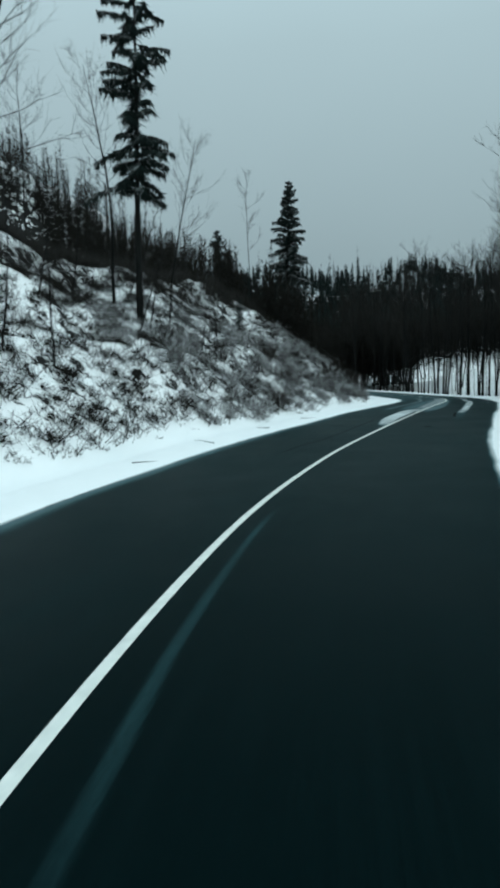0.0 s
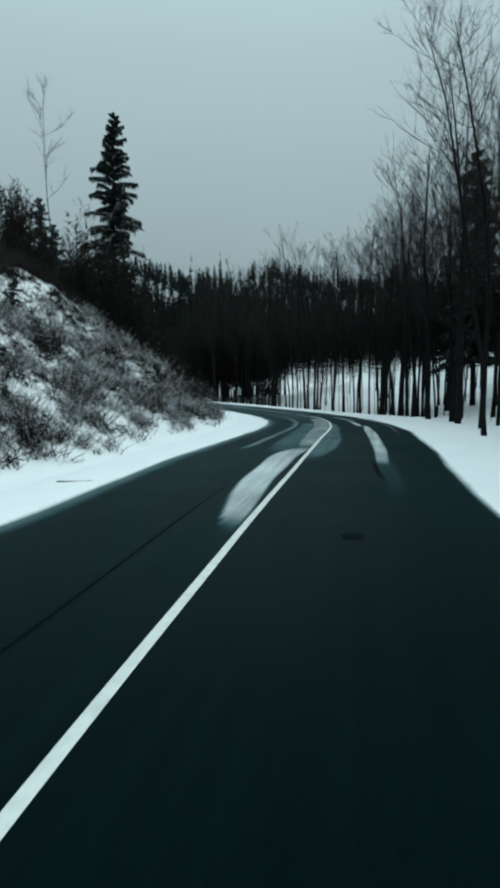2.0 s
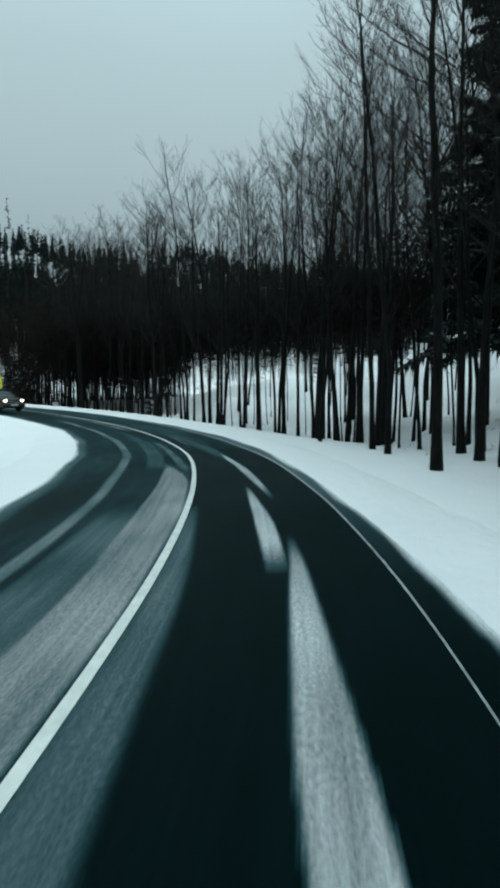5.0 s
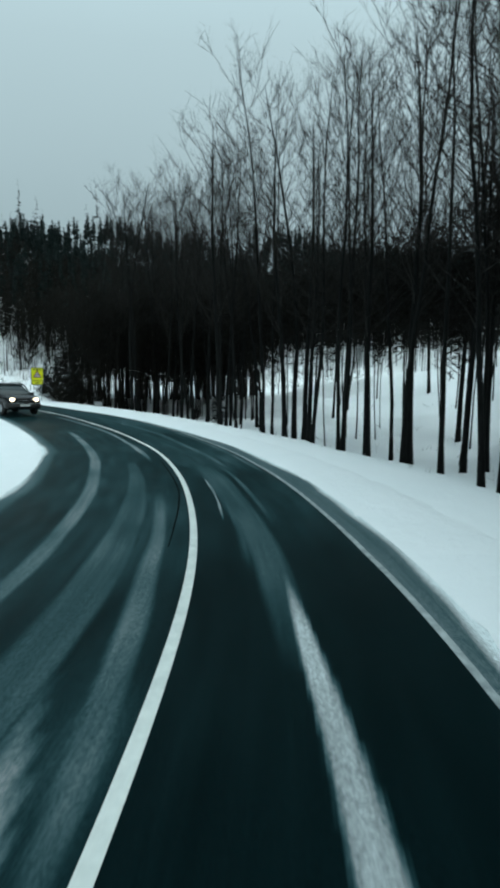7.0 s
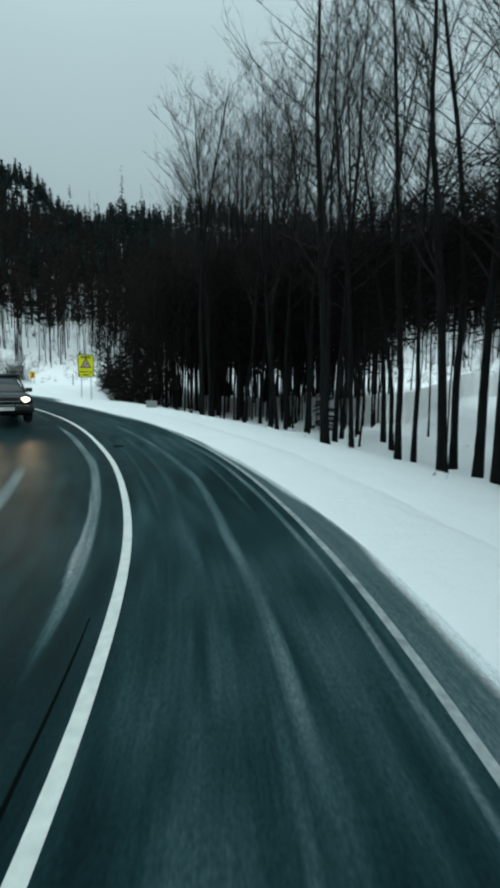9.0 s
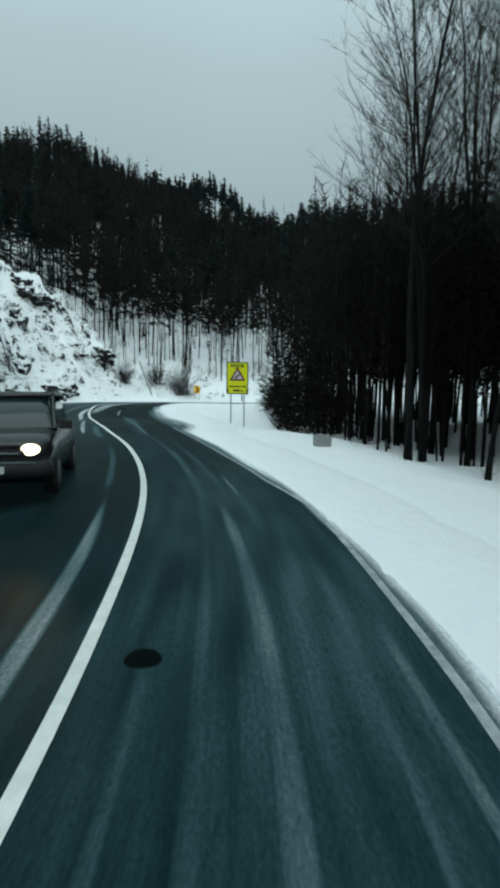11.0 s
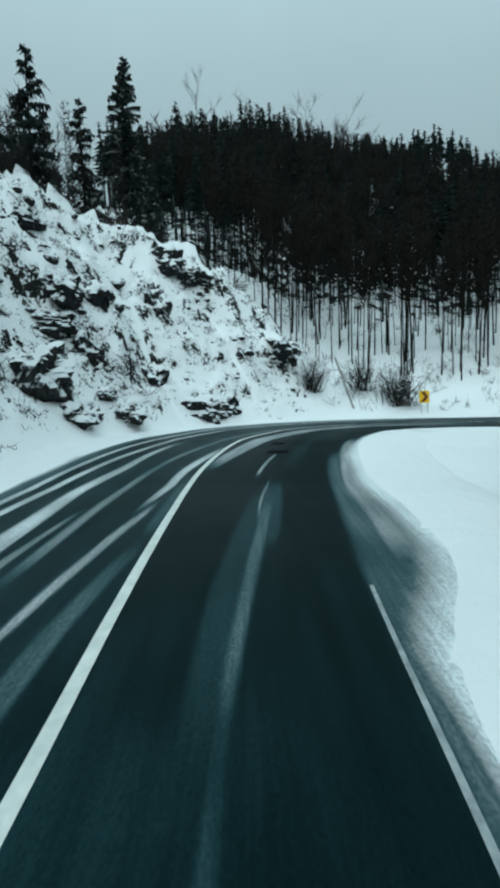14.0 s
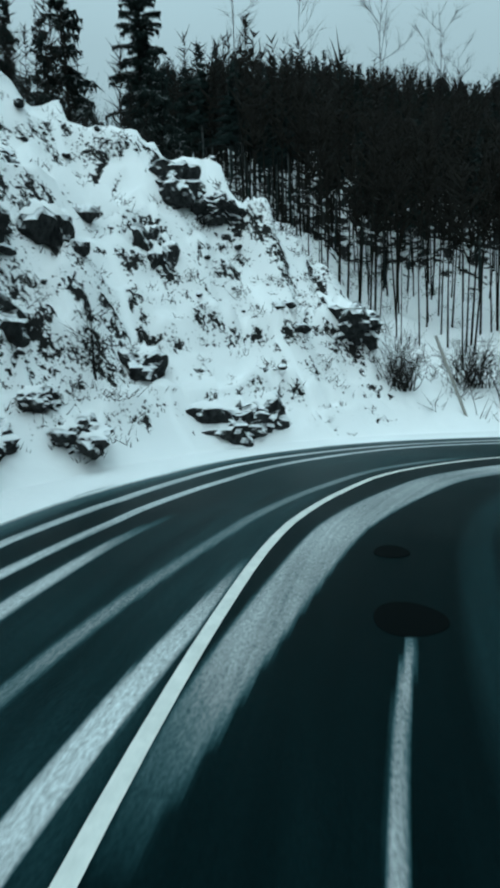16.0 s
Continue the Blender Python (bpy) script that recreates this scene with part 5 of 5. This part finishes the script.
def loft(sections):
    """A closed body through cross-sections of equally many points."""
    n = len(sections[0])
    b = Buf()
    f = [(i * n + k, i * n + (k + 1) % n, (i + 1) * n + (k + 1) % n, (i + 1) * n + k) for i in range(len(sections) - 1) for k in range(n)]
    f += [tuple(reversed(range(n))), tuple(range((len(sections) - 1) * n, len(sections) * n))]
    b.add([p for s in sections for p in s], f)
    return b


def hull(y, half, low, high, tuck=0.06):
    r = min(0.14, (high - low) * 0.3)
    pts = [(half - tuck, low), (half, low + r), (half, high - r * 1.4), (half - r * 0.5, high - r * 0.3), (half - r * 1.6, high)]
    return [(x, y, z) for x, z in pts] + [(-x, y, z) for x, z in reversed(pts)]


def estate_car(m):
    """A boxy off-road estate; its front faces -y."""
    t = thing("car", "black off-road estate car with lit headlamps on the wet road", "car", m)
    body = loft([hull(-2.22, 0.74, 0.42, 0.80), hull(-2.12, 0.86, 0.30, 0.96), hull(-1.7, 0.90, 0.30, 1.04), hull(-0.95, 0.91, 0.30, 1.08), hull(0.4, 0.91, 0.30, 1.07), hull(1.9, 0.90, 0.30, 1.06), hull(2.2, 0.84, 0.36, 0.98)])
    body_ob = part("body", body, PAINT, t, "black painted body", True)
    part("cabin", loft([hull(-0.98, 0.80, 1.00, 1.10), hull(-0.30, 0.70, 1.02, 1.62), hull(0.2, 0.69, 1.02, 1.66), hull(1.5, 0.68, 1.02, 1.65), hull(2.05, 0.72, 1.0, 1.25)]), GLASS, t, "dark glass", True)
    part("roof", loft([hull(-0.36, 0.71, 1.585, 1.66, 0.02), hull(0.2, 0.70, 1.62, 1.70, 0.02), hull(1.55, 0.69, 1.61, 1.69, 0.02), hull(1.75, 0.70, 1.52, 1.60, 0.02)]), PAINT, t, "", True)
    for sx in (-1, 1):
        b = Buf()
        b.tube([(sx * 0.83, -1.0, 1.05), (sx * 0.72, -0.32, 1.60)], [0.045, 0.04], 6)
        part("pillar", b, PAINT, t)
        rail = Buf()
        rail.tube([(sx * 0.60, -0.2, 1.69), (sx * 0.60, -0.1, 1.75), (sx * 0.60, 1.4, 1.75), (sx * 0.60, 1.5, 1.69)], [0.018] * 4, 6)
        part("roof_rail", rail, PLASTIC, t)
        mir = Buf()
        mir.box((sx * 1.00, -0.72, 1.12), (0.20, 0.12, 0.15))
        mir.tube([(sx * 0.86, -0.72, 1.08), (sx * 0.96, -0.72, 1.10)], [0.03, 0.025], 6)
        part("mirror", mir, PLASTIC, t)
        lens = Buf()
        ang = np.linspace(0, math.tau, 14, endpoint=False)
        lens.add([(sx * 0.62 + 0.14 * math.cos(a), -2.235 + 0.06 * abs(math.cos(a)) * 0.5, 0.82 + 0.09 * math.sin(a)) for a in ang] + [(sx * 0.62, -2.26, 0.82)], [(k, (k + 1) % 14, 14) for k in range(14)])
        part("headlight", lens, LAMP, body_ob, "lit warm headlamp")
        fog = Buf()
        fog.tube([(sx * 0.60, -2.20, 0.50), (sx * 0.60, -2.245, 0.50)], [0.06, 0.055], 10)
        part("fog_lamp", fog, CHROME, body_ob)
        for y in (-1.38, 1.36):
            w = Buf()
            w.tube([(sx * 0.70, y, 0.36), (sx * 0.74, y, 0.36), (sx * 0.90, y, 0.36), (sx * 0.93, y, 0.36)], [0.31, 0.36, 0.36, 0.31], 22)
            tyre = part("tyre", w, RUBBER, t, "", True)
            rim = Buf()
            rim.tube([(sx * 0.90, y, 0.36), (sx * 0.935, y, 0.36)], [0.22, 0.20], 16)
            part("rim", rim, ALLOY, tyre)
    for k, z in enumerate((0.76, 0.82, 0.88)):
        g = Buf()
        g.box((0, -2.225, z), (0.92, 0.05, 0.025))
        part("grille_bar", g, CHROME if k == 0 else PLASTIC, body_ob)
    bmp = loft([hull(-2.30, 0.72, 0.40, 0.62), hull(-2.16, 0.90, 0.36, 0.66), hull(-1.95, 0.92, 0.36, 0.66)])
    bumper = part("bumper", bmp, PLASTIC, t, "black plastic bumper", True)
    trim = Buf()
    trim.box((0, -2.30, 0.635), (1.40, 0.03, 0.035))
    part("bumper_trim", trim, CHROME, bumper)
    part("number_plate", plate(0.52, 0.11, 0.02, 0.01, -2.315, 0.52), PLATE, bumper, "pale plate")


def headlamp_beam(m):
    """The light that one lit headlamp throws on the road ahead."""
    lamp = bpy.data.lights.new("headlamp_beam", "SPOT")
    lamp.energy, lamp.spot_size, lamp.spot_blend, lamp.shadow_soft_size, lamp.color = 75, radians(46), 1.0, 0.08, (1.0, 0.72, 0.42)
    new("headlamp_beam", lamp).matrix_world = m


cx, cy = on_road(85.4, 2.35)
j_car = int(round(85.4 / 0.5)) + ORIGIN
car_pose = pose(cx, cy, float(road_z(85.4)) + 0.01, 0, 0, math.degrees(math.atan2(-ROAD_T[j_car][0], ROAD_T[j_car][1])))
estate_car(car_pose)
for side in (-0.62, 0.62):
    headlamp_beam(look(car_pose @ Vector((side, -2.34, 0.82)), car_pose @ Vector((side, -20.0, 0.0))))


# ---- round dark patches on the asphalt ----
for k, (s, l, size) in enumerate(((103.72, -1.49, 0.30), (105.3, -1.3, 0.19), (78.5, -0.46, 0.15), (23.35, -1.62, 0.17))):
    x, y = on_road(s, l)
    ring = [(math.cos(a) * size * (1 + 0.05 * math.sin(3 * a + k)), math.sin(a) * size * (1 + 0.05 * math.sin(3 * a + k))) for a in (math.tau * q / 28 for q in range(28))]
    zs = float(road_z(np.array([s]))[0]) + float(crown_lift(s, np.array([l]))[0])
    grade = float(road_z(np.array([s + 1.0]))[0] - road_z(np.array([s - 1.0]))[0]) / 2
    ax, ay = on_road(s + 0.5, l)
    w = unit((ax - x, ay - y))
    bm = bmesh.new()
    low = [bm.verts.new((x + a, y + b, zs + grade * (a * w[0] + b * w[1]) - 0.01)) for a, b in ring]
    top = [bm.verts.new((x + a * 0.94, y + b * 0.94, zs + grade * (a * w[0] + b * w[1]) + 0.005)) for a, b in ring]
    bm.faces.new(top)
    for q in range(28):
        bm.faces.new((low[q], low[(q + 1) % 28], top[(q + 1) % 28], top[q]))
    me = bpy.data.meshes.new("dark_patch")
    bm.to_mesh(me)
    bm.free()
    me.materials.append(TAR)
    tagged(new("dark_patch", me), "small round black patch on the asphalt", "patch")


# ---- dark sealed cracks and one dark mark along the asphalt ----
def seam(rows, width):
    q = np.array(rows)
    centre = lambda s: float(np.interp(s, q[:, 0], q[:, 1]))  # noqa: E731
    wide = lambda s: width * (0.3 + 0.7 * math.sin(math.pi * np.clip((s - q[0, 0]) / (q[-1, 0] - q[0, 0]), 0.02, 0.98)) ** 0.5)  # noqa: E731
    ob = strip("sealed_crack", q[0, 0], q[-1, 0], 0.25, lambda s: np.array([centre(s) - wide(s) / 2, centre(s), centre(s) + wide(s) / 2]), lambda s, r: crown_lift(s, r) + 0.003, TAR, "")
    return tagged(ob, "narrow dark crack seal or mark running along the asphalt", "crack", kind="structure")


seam([(15, 1.5), (17, 1.42), (18.5, 1.18), (20.3, 1.14), (23.5, 1.14), (27, 1.12)], 0.05)
seam([(58, 0.36), (59.2, 0.32), (60.9, 0.23), (62.3, 0.17), (66, 0.22), (68, 0.2)], 0.035)
# no crack: a broader dark mark beside the powder streak, drawn as a strip
seam([(27.9, -2.16), (28.6, -2.04), (29.5, -1.98), (30.5, -1.94)], 0.12)
